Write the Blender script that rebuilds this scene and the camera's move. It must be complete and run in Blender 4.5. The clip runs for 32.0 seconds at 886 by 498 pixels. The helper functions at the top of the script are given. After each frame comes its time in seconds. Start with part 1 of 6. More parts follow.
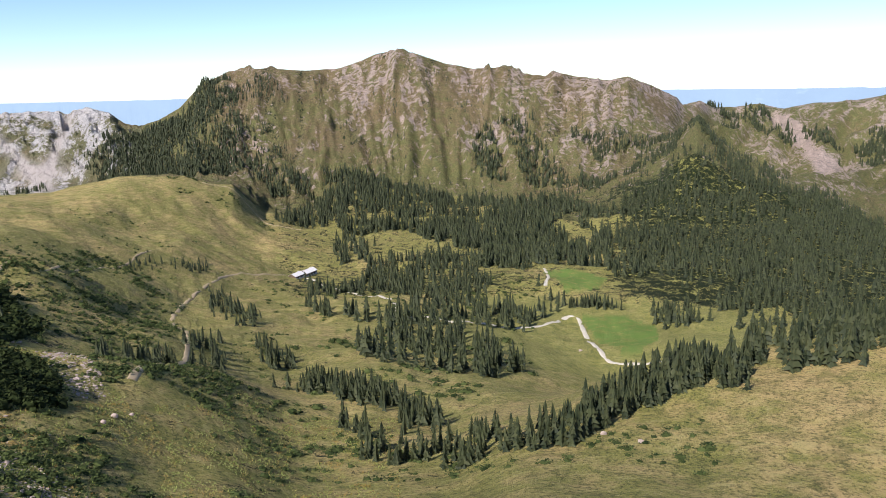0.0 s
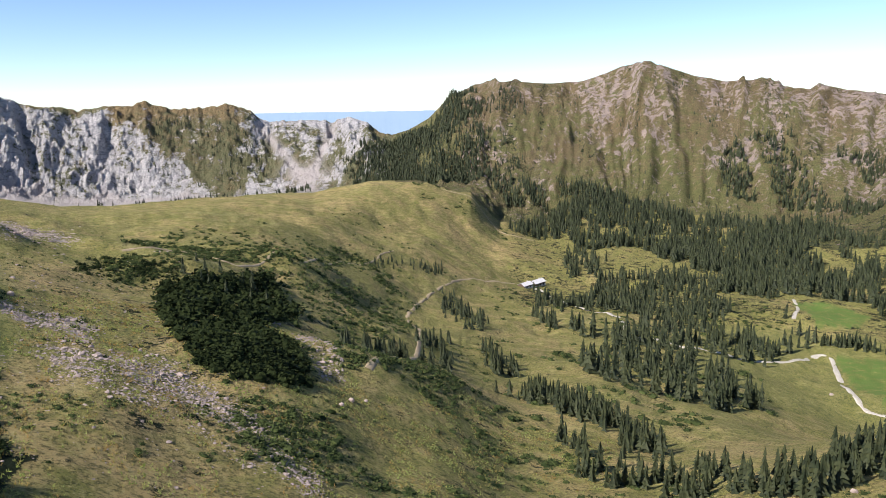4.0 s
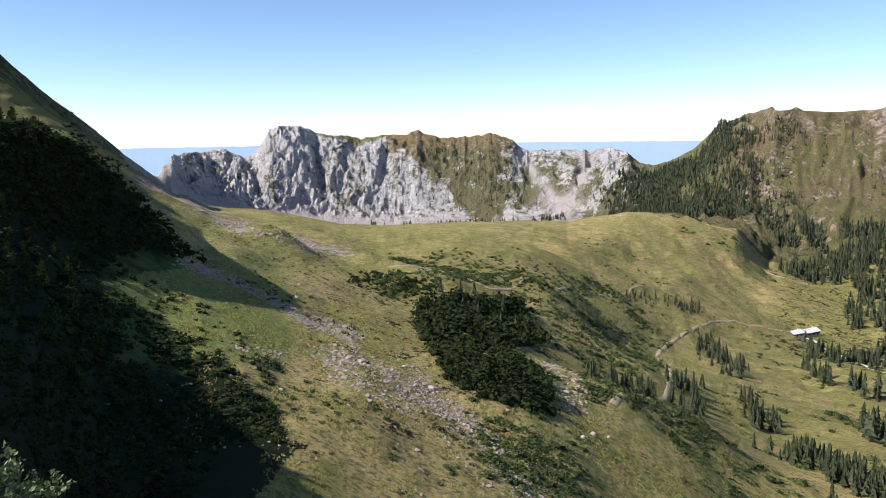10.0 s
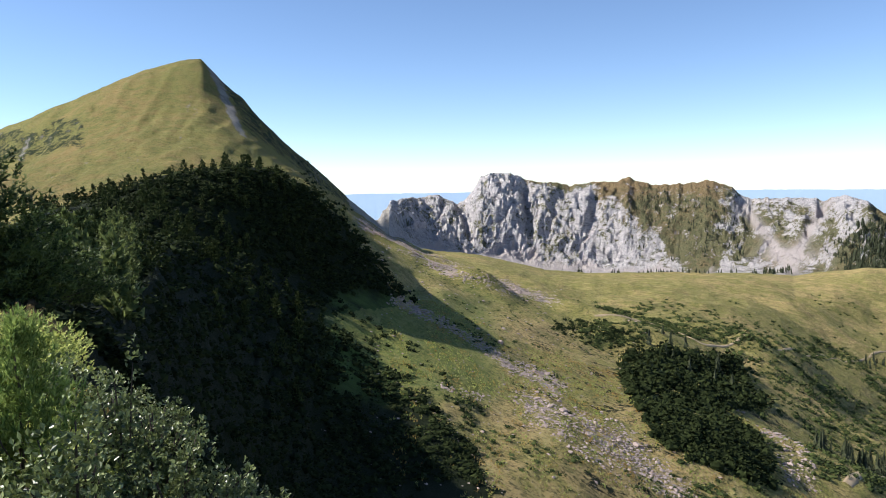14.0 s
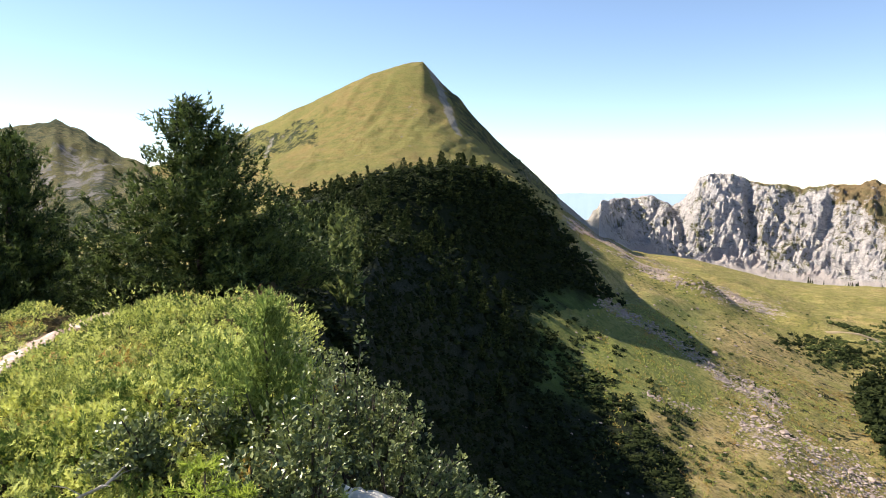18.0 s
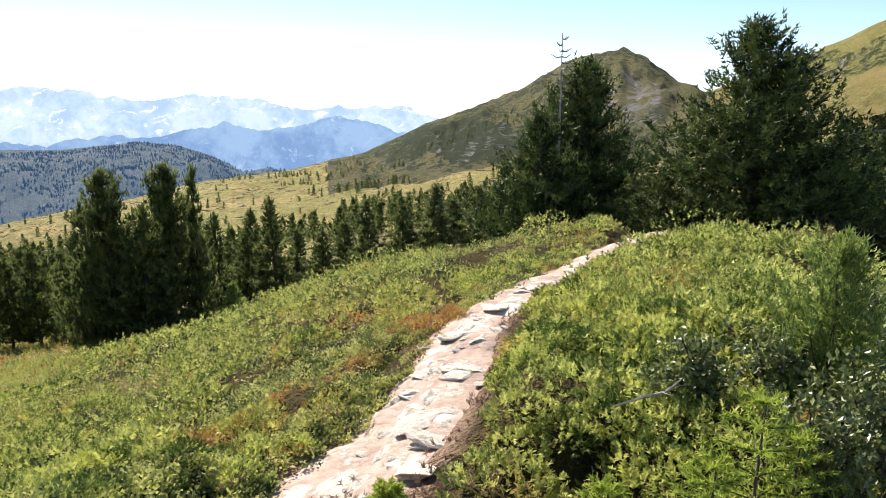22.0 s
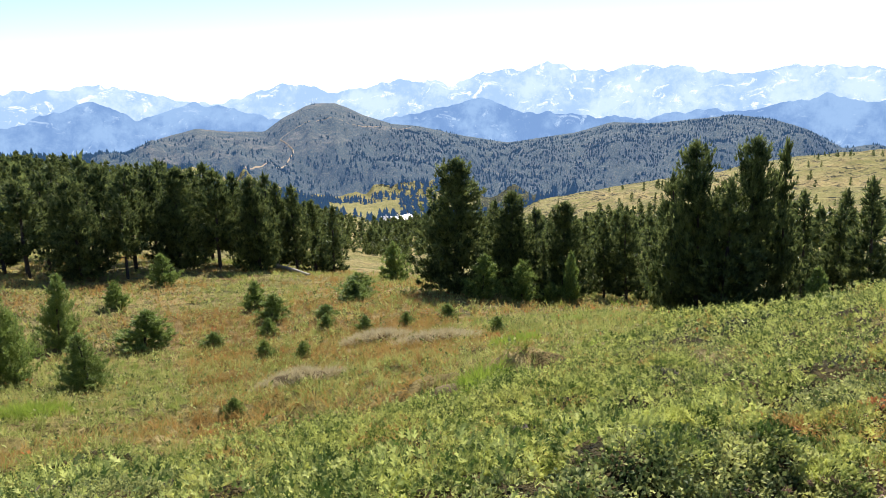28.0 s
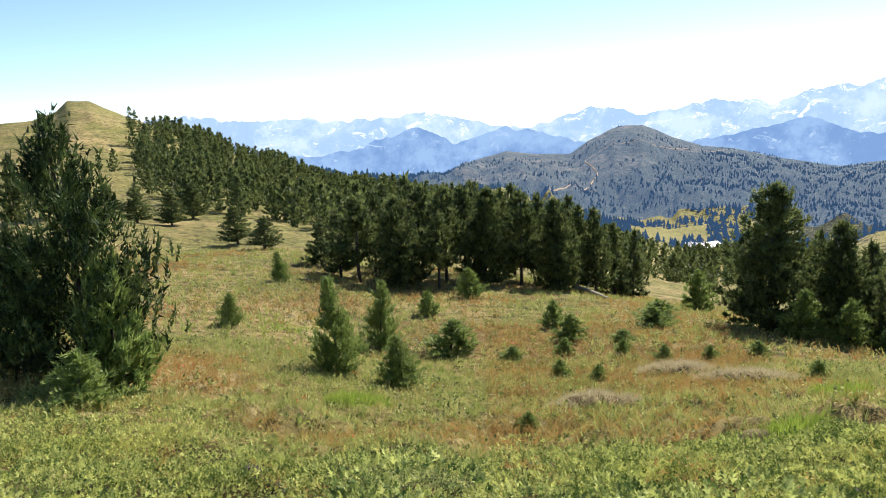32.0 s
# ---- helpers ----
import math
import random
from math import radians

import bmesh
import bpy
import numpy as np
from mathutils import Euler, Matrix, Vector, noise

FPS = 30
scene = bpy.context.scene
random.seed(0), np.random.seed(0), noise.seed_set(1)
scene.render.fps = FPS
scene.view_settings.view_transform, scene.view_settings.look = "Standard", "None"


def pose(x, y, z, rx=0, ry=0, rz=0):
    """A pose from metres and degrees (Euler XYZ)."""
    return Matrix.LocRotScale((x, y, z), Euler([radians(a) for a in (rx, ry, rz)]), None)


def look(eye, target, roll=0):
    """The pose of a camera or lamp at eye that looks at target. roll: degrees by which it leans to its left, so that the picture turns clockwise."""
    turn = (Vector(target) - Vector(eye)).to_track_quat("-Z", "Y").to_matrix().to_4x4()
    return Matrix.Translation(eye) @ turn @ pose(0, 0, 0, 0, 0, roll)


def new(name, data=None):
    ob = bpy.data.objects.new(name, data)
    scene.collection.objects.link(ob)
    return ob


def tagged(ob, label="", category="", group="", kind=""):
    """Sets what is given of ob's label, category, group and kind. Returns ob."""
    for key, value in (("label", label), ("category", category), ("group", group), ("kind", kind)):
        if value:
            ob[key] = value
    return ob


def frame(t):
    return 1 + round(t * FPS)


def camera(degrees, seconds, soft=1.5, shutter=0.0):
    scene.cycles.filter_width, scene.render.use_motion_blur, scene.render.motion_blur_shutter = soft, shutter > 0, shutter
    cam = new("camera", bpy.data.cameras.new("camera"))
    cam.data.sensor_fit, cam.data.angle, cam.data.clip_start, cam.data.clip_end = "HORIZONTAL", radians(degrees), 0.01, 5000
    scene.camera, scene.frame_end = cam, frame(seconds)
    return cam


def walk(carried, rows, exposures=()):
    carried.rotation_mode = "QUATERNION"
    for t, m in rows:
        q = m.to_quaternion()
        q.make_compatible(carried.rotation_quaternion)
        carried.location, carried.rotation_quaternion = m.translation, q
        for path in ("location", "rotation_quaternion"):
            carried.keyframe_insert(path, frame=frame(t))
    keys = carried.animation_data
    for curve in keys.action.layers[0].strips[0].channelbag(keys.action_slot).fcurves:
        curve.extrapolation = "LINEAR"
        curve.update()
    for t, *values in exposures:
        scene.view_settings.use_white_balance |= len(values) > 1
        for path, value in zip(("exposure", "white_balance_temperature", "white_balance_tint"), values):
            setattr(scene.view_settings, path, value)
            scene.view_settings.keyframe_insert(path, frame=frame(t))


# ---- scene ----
# ---------------------------------------------------------------- camera
EXPOSURES = [(0, 0.69, 6250, 12), (6, 0.7, 6250, 12), (10, 0.74, 6250, 11), (14, 0.76, 6250, 11), (16.5, 0.88, 6500, 11), (18, 1.18, 7150, 11), (20, 1.15, 7200, 11), (22, 1.0, 7000, 11), (24, 0.91, 6650, 11), (28, 0.93, 6600, 11), (32, 0.96, 6550, 11)]
cam = camera(61.80, 32.0, soft=0.9)
# The camera turns on the spot, held a hand's length out from the turning body.
TURN = [
    (0, 77.13, 1.07, -0.25), (0.5, 77.00, -0.25, 3.51), (1, 76.64, -1.40, 7.28), (1.5, 76.61, -1.14, 10.53),
    (2, 77.57, -0.67, 13.38), (2.5, 77.77, -0.83, 16.02), (3, 77.83, -0.42, 17.95), (3.5, 78.24, 0.57, 17.53),
    (5.5, 78.84, 0.92, 20.48), (6, 78.97, 0.22, 21.82), (6.5, 78.75, -0.48, 24.39), (7, 79.02, -0.19, 27.83),
    (7.5, 79.56, -0.29, 30.60), (8, 79.91, 0.20, 34.33), (8.5, 80.15, -0.44, 37.55), (9, 80.25, 0.52, 38.18),
    (9.5, 80.47, 0.68, 36.78), (10, 80.88, 0.76, 37.56), (10.5, 81.44, 0.83, 38.82), (11, 81.97, 1.03, 40.83),
    (11.5, 82.54, 1.01, 42.94), (12, 83.18, 1.01, 45.32), (12.5, 83.65, 1.02, 47.70), (13, 84.05, 0.89, 49.73),
    (13.5, 84.37, 0.92, 51.65), (14, 84.67, 0.77, 53.52), (14.5, 84.92, 0.72, 55.18), (16.5, 85.44, 0.53, 60.84),
    (17, 85.38, 0.74, 63.07), (17.5, 84.83, 0.63, 66.68), (18, 84.68, -0.00, 69.65), (18.5, 84.76, -0.10, 74.16),
    (19, 84.39, -0.33, 80.79), (19.5, 83.54, -0.32, 86.20), (20, 81.90, -1.06, 91.88), (20.5, 80.99, -1.16, 96.78),
    (21, 80.27, -0.88, 102.00), (21.5, 79.53, -1.04, 106.70), (22, 78.84, -0.46, 110.22), (22.5, 78.16, -0.53, 113.39),
    (23, 77.71, -1.08, 116.97), (23.5, 77.69, -1.10, 119.19), (24, 77.68, -1.08, 122.90), (24.5, 77.65, -0.70, 128.27),
    (25, 77.45, -0.20, 133.02), (25.5, 77.22, -0.08, 136.53), (27.5, 76.96, 1.42, 149.87), (28, 77.33, 1.77, 153.37),
    (28.5, 77.57, 1.92, 156.61), (29, 77.69, 1.92, 160.13), (29.5, 77.73, 2.04, 162.75), (30, 77.96, 1.84, 165.10),
    (30.5, 78.12, 1.82, 167.36), (31, 78.60, 2.27, 170.13), (31.5, 79.42, 2.93, 173.45), (32, 80.01, 3.08, 176.41),
]
REACH = 0.19
walk(cam, [(t, pose(-REACH * math.sin(radians(c)), REACH * math.cos(radians(c)), 0, a, b, c)) for t, a, b, c in TURN], EXPOSURES)
# ---------------------------------------------------------------- terrain shape
# All bearings are in degrees, counted to the left from the first view (+y).
def polar(b, r, z=0.0):
    a = radians(b)
    return Vector((-r * math.sin(a), r * math.cos(a), z))


def pchip(x, y, q):
    """Monotone cubic through the columns of y at x, read at q."""
    x, y, q = np.asarray(x, float), np.asarray(y, float), np.asarray(q, float)
    flat = y.ndim == 1
    if flat:
        y = y[:, None]
    h = np.diff(x)[:, None]
    d = np.diff(y, axis=0) / h
    m = np.zeros_like(y)
    a, b = d[:-1], d[1:]
    w1, w2 = 2 * h[1:] + h[:-1], h[1:] + 2 * h[:-1]
    ok = a * b > 0
    m[1:-1] = np.where(ok, (w1 + w2) / (w1 / np.where(ok, a, 1) + w2 / np.where(ok, b, 1)), 0)
    m[0], m[-1] = d[0], d[-1]
    i = np.clip(np.searchsorted(x, q) - 1, 0, len(x) - 2)
    t = np.clip((q - x[i]) / (x[i + 1] - x[i]), 0, 1)[:, None]
    hh = (x[i + 1] - x[i])[:, None]
    out = (y[i] * (1 + 2 * t) * (1 - t) ** 2 + y[i + 1] * t * t * (3 - 2 * t)
           + hh * (m[i] * t * (1 - t) ** 2 - m[i + 1] * t * t * (1 - t)))
    return out[:, 0] if flat else out


def lattice(ix, iy, seed):
    n = (ix.astype(np.int64) * 374761393 + iy.astype(np.int64) * 668265263 + seed * 974711) & 0xFFFFFFFF
    n = ((n ^ (n >> 13)) * 1274126177) & 0xFFFFFFFF
    n = ((n ^ (n >> 16)) * 2246822519) & 0xFFFFFFFF
    return ((n ^ (n >> 15)) & 0xFFFFFF) / float(0x800000) - 1.0


def grain(x, y, seed=0):
    """Smooth noise between -1 and 1, one unit to a bump."""
    x, y = np.asarray(x, float), np.asarray(y, float)
    ix, iy = np.floor(x), np.floor(y)
    u, v = x - ix, y - iy
    u, v = u * u * u * (u * (6 * u - 15) + 10), v * v * v * (v * (6 * v - 15) + 10)
    g = lambda i, j: lattice(ix + i, iy + j, seed)
    return (g(0, 0) * (1 - u) + g(1, 0) * u) * (1 - v) + (g(0, 1) * (1 - u) + g(1, 1) * u) * v


def fbm(x, y, octaves=4, seed=0):
    s, a = 0.0, 0.5
    for k in range(octaves):
        s = s + a * grain(x, y, seed + 17 * k)
        x, y, a = x * 2.03 + 5.1, y * 2.03 - 3.7, a * 0.5
    return s


def ridged(x, y, octaves=4, seed=0):
    s, a = 0.0, 0.5
    for k in range(octaves):
        s = s + a * (1 - 2 * np.abs(grain(x, y, seed + 31 * k)))
        x, y, a = x * 2.1 + 1.3, y * 2.1 + 8.2, a * 0.5
    return s


def step(lo, hi, v):
    t = np.clip((np.asarray(v, float) - lo) / (hi - lo), 0, 1)
    return t * t * (3 - 2 * t)


# Sections through the land: bearing, then distance and angle of rise or fall of
# foot of the drop, bench, its rim, valley, far valley, lower wood, first crest, dip, second crest.
SECTIONS = [
    (-60, 45, -38, 140, -26, 230, -18, 420, -18, 700, -15, 1000, -12, 1200, -10, 1700, -7, 2300, -2.0),
    (-34, 50, -38, 150, -26.5, 240, -17.8, 450, -19.5, 700, -15, 1000, -11.5, 1200, -10.8, 1700, -7, 2300, -1.5),
    (-26, 50, -38, 150, -27, 240, -19, 480, -19.5, 700, -15, 1000, -11, 1300, -7.6, 1700, -7, 2300, -2.0),
    (-20, 50, -38, 150, -27.5, 230, -20.5, 480, -20, 680, -15.6, 1000, -11, 1380, -4.6, 1750, -6.5, 2250, -2.3),
    (-16.5, 50, -38, 150, -27.7, 218, -22, 480, -20.4, 690, -15.2, 1000, -11, 1400, -4.2, 1560, -2.6, 1720, -1.2),
    (-12, 50, -38, 150, -28, 205, -23.5, 470, -20.8, 700, -14.9, 1000, -11.5, 1250, -8.5, 1480, -4.2, 1700, -0.2),
    (-6, 50, -38, 150, -28.5, 200, -25.5, 480, -19.5, 750, -14.2, 1000, -11.6, 1250, -9.0, 1470, -4, 1680, 0.3),
    (0, 50, -38, 170, -29, 250, -25, 490, -18.8, 780, -14.2, 1000, -11.5, 1250, -8.7, 1450, -3.5, 1650, 1.2),
    (5, 50, -38, 170, -29, 280, -23, 500, -18, 780, -14.2, 1000, -11.5, 1250, -7.6, 1450, -3, 1650, 1.9),
    (12, 50, -38, 170, -28.8, 280, -23, 480, -18, 760, -14.2, 900, -12, 1100, -9.2, 1300, -6.3, 1700, 1.0),
    (18, 46, -38, 140, -28.5, 215, -23.5, 370, -18.5, 650, -13.9, 840, -10.6, 1030, -6.9, 1250, -6.9, 1750, -0.5),
    (24, 42, -38, 125, -28.5, 180, -23, 290, -18.5, 500, -13.8, 740, -10, 1000, -6.4, 1400, -7, 1900, -2),
    (30, 38, -38, 105, -28.5, 155, -22.5, 235, -17.5, 370, -13.2, 560, -10, 900, -7, 1700, -6.6, 1980, -1.6),
    (38, 34, -38, 95, -28, 140, -21.5, 200, -17, 280, -13.5, 430, -10, 800, -7.15, 1700, -7.2, 1980, -0.5),
    (45, 30, -37, 85, -27.5, 135, -19, 195, -15, 270, -12, 400, -9.2, 740, -7.05, 1700, -6.9, 1980, -0.3),
    (50, 25, -37, 70, -29, 115, -20.5, 185, -13.6, 265, -10.5, 370, -8.1, 680, -5.95, 1650, -6.2, 1980, 0.5),
    (55, 20, -35, 60, -30, 104, -20.5, 175, -12.2, 230, -9, 330, -7.4, 620, -5.3, 1450, -5.6, 2000, -1.2),
    (58.5, 20, -34, 62, -31, 118, -18, 185, -10, 225, -6.6, 310, -5.5, 560, -3.9, 1000, -3.5, 1600, -2.9),
    (61, 20, -33, 65, -30, 122, -15.2, 185, -8, 220, -3.6, 290, -3.6, 480, -2.2, 700, -1.8, 950, -1.2),
    (66, 18, -29, 62, -27, 115, -14, 165, -7.5, 200, 0.7, 260, 0.4, 400, 1.2, 500, 2.2, 640, 3.3),
    (71, 13, -24, 52, -19, 102, -9.5, 150, -5.5, 190, 0.9, 240, 0.6, 350, 1.8, 480, 5, 640, 8.6),
    (76, 8, -17, 32, -12, 82, -5.6, 140, -3.5, 185, -0.4, 230, -0.5, 350, 1.6, 480, 4.5, 630, 7.4),
    (80, 6, -15.5, 14, -8.6, 70, -5.5, 140, -3, 190, -1.5, 240, -1.2, 350, 0.5, 480, 2.8, 620, 5.4),
    (86, 5, -15.4, 9, -9.6, 25, -9, 80, -6, 170, -3.5, 260, -2, 420, 0, 560, 1.2, 700, 2.6),
    (92, 5, -15.8, 9.5, -9.5, 25, -10, 60, -8, 150, -6, 300, -4, 800, 1.0, 900, 1.0, 1000, 0.6),
    (97, 5, -15.9, 9.5, -9.9, 25, -11, 60, -9, 150, -6.8, 380, -4.2, 1100, 3.6, 1400, -2, 1800, -6),
    (103, 5, -16.5, 9.8, -10.7, 26, -11.4, 60, -9.7, 150, -7.4, 400, -4.6, 1050, 1.6, 1400, -3, 1800, -6),
    (110, 5, -17.5, 10, -11.8, 28, -12, 60, -10.5, 150, -8.2, 350, -5.8, 850, -1.3, 1200, -6.5, 1800, -6),
    (120, 6, -19.5, 14, -14.2, 28, -14.2, 60, -12.5, 150, -9.7, 350, -7.4, 750, -4.8, 1100, -8, 1800, -5.6),
    (130, 6, -23, 16, -17.2, 28, -16.8, 60, -14.8, 150, -11.2, 300, -8.6, 600, -6.2, 1000, -8.6, 1900, -3.2),
    (140, 7, -25, 17, -18.7, 30, -17, 60, -15.4, 150, -12.2, 270, -9.7, 430, -8, 900, -8.8, 2000, -3.4),
    (150, 7, -27, 17, -20, 32, -16.4, 60, -15, 150, -13.2, 260, -11.7, 420, -10.4, 900, -8.2, 1900, -4.5),
    (158, 7, -28, 17, -21, 32, -15.7, 60, -14.4, 150, -13.4, 260, -12, 420, -10.7, 900, -8.0, 1800, -2.7),
    (166, 7, -29, 17, -22, 32, -16, 50, -13.6, 100, -12, 250, -10, 450, -8.6, 900, -7, 1800, -2.8),
    (176, 7, -29, 17, -22, 28, -16.7, 45, -12.7, 90, -9.8, 200, -7.3, 400, -6.2, 800, -5.6, 1800, -4),
    (184, 7, -28, 17, -21, 28, -16, 45, -11.7, 90, -8.4, 200, -5.9, 350, -4.6, 500, -4.6, 800, -4.4),
    (190, 7, -28, 16, -20, 28, -14.4, 45, -10.7, 90, -7.2, 180, -4.4, 300, -2.6, 400, -2.6, 600, -3),
    (197, 7, -26, 15, -19, 28, -13.4, 45, -9.7, 90, -6, 180, -2.2, 300, 0.4, 360, -0.6, 600, -3),
    (202, 7, -25, 15, -18, 28, -12.6, 45, -9.2, 90, -5.4, 180, -1, 300, 2.3, 360, 0.8, 600, -3),
    (208, 7, -24, 15, -17, 28, -11.6, 45, -8.6, 90, -5.2, 180, -1.4, 300, 1.1, 360, 0.4, 600, -3),
    (240, 7, -22, 15, -16, 30, -14, 60, -13, 110, -12, 220, -10, 400, -8, 700, -8, 1200, -7),
    (270, 12, -26, 30, -26, 60, -24, 150, -22, 300, -18, 500, -15, 800, -11, 1200, -9, 2000, -4),
    (300, 45, -38, 140, -26, 230, -18, 420, -18, 700, -15, 1000, -12, 1200, -10, 1700, -7, 2300, -2.0),
]
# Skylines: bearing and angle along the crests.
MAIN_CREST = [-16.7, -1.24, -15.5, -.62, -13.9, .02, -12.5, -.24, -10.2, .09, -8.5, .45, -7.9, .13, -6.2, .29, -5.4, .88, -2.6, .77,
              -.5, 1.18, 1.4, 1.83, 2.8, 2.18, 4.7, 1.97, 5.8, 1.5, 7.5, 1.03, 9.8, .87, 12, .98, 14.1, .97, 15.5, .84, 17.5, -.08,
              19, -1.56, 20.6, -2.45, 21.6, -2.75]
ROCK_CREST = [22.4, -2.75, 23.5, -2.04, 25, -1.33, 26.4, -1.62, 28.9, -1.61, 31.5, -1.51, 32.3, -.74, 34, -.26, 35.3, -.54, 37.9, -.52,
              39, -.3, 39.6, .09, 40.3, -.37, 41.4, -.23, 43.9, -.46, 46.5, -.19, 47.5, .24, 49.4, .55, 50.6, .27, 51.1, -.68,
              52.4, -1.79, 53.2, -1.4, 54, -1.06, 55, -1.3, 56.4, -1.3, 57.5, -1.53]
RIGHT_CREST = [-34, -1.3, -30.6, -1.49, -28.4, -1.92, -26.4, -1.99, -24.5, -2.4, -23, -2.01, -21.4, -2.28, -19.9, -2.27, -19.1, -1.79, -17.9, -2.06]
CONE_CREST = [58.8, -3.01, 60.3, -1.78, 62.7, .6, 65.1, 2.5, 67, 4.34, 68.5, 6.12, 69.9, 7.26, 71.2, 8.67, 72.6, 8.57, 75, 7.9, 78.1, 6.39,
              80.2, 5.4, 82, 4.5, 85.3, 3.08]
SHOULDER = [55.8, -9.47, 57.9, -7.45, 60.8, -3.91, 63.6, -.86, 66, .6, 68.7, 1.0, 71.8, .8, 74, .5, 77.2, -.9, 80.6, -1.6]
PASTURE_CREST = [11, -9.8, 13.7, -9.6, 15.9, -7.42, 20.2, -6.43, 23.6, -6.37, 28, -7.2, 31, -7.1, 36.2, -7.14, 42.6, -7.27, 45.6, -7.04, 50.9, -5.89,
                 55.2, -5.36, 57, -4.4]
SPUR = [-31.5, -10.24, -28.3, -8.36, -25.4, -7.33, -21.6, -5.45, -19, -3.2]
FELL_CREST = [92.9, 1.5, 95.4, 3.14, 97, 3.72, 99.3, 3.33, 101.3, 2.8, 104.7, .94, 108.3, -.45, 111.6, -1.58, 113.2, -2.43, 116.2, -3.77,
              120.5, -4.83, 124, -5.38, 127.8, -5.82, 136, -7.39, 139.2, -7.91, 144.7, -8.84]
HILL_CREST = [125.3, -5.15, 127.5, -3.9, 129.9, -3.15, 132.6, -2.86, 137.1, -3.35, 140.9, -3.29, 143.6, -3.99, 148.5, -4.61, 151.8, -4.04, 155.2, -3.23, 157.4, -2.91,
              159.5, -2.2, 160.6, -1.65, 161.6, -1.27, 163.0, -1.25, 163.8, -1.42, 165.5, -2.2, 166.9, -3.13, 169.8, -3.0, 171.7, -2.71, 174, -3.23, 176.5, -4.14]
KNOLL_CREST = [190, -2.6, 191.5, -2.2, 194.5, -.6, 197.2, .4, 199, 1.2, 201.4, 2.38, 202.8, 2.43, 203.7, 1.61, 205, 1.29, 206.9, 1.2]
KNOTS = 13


def knots(b):
    """Distances and heights of the section's knots at the bearings b (each -60..300)."""
    rows = np.array(SECTIONS, float)
    at, ds, es = rows[:, 0], rows[:, 1::2], rows[:, 2::2]
    d, e = 0.0, 0.0
    for shift, w in ((-2.8, 0.14), (-1.4, 0.22), (0, 0.28), (1.4, 0.22), (2.8, 0.14)):
        q = np.clip(b + shift, -60, 300)
        d, e = d + w * pchip(at, np.log(ds), q), e + w * pchip(at, es, q)
    d = np.exp(d)
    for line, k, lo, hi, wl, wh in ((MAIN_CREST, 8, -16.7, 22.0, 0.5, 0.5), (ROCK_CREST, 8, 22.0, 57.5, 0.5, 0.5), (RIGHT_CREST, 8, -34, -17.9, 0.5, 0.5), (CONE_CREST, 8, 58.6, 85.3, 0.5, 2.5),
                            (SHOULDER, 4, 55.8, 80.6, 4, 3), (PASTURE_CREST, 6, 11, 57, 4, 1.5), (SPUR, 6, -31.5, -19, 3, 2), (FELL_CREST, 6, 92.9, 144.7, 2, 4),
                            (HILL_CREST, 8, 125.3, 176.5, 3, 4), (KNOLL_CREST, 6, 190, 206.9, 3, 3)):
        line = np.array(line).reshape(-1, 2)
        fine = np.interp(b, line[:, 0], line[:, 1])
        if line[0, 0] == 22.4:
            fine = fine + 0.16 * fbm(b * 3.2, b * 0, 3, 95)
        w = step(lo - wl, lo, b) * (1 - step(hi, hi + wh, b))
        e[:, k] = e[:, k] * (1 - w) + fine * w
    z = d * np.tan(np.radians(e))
    n = len(b)
    d = np.column_stack([np.full(n, 0.05), np.full(n, 2.4), d, d[:, -1] * 1.12, d[:, -1] * 1.5])
    near = np.interp(b, [-60, 60, 85, 110, 130, 200, 240, 300], [-1.85, -1.85, -1.55, -1.53, -1.57, -1.66, -1.65, -1.85])
    z = np.column_stack([np.full(n, -1.54), near, z, z[:, -1] - d[:, -3] * 0.05, z[:, -1] - d[:, -3] * 0.16])
    return d, z


PATH_LINE = [(0.3, 150), (1.2, 140), (2.2, 129), (2.9, 122), (3.3, 118), (3.8, 113.5), (4.6, 110), (5.3, 108.6), (6.3, 105.2), (7.4, 101.7), (9.0, 98), (10.5, 95.2), (13, 93.5)]
PATH_XY = np.array([polar(b, r)[:2] for r, b in PATH_LINE])


def path_gap(x, y):
    """Distance from the middle of the footpath, and the length along it."""
    best, along, run = np.full(np.shape(x), 1e9), np.zeros(np.shape(x)), 0.0
    for p, q in zip(PATH_XY[:-1], PATH_XY[1:]):
        v = q - p
        n = float(np.hypot(*v))
        t = np.clip(((x - p[0]) * v[0] + (y - p[1]) * v[1]) / n ** 2, 0, 1)
        g = np.hypot(x - p[0] - t * v[0], y - p[1] - t * v[1])
        along = np.where(g < best, run + t * n, along)
        best = np.minimum(best, g)
        run += n
    return best, along


def path_half(along):
    return np.interp(along, [0, 2.5, 3.3, 4.2, 4.9, 5.6, 7, 10], [0.4, 0.38, 0.36, 0.29, 0.26, 0.23, 0.18, 0.13])


# Clefts in the limestone wall: bearing, depth, breadth.
GULLIES = [(47.1, 42, 0.45), (44.4, 26, 0.35), (52.2, 34, 0.6), (41.6, 22, 0.4), (31.4, 10, 0.9), (35.6, 16, 0.5), (55.2, 20, 0.5), (26.2, 20, 0.5)]
# Hummocks on the slope: bearing, distance, height, breadth.
HUMPS = [(50, 325, 8, 16), (38, 312, 8, 24), (43, 350, 5, 18), (25, 215, 5, 18), (18.5, 235, 5, 18), (34, 180, 4, 18), (-18.5, 208, 4, 14), (29, 380, 6, 22), (22, 320, 4, 16), (36, 240, 4, 14)]


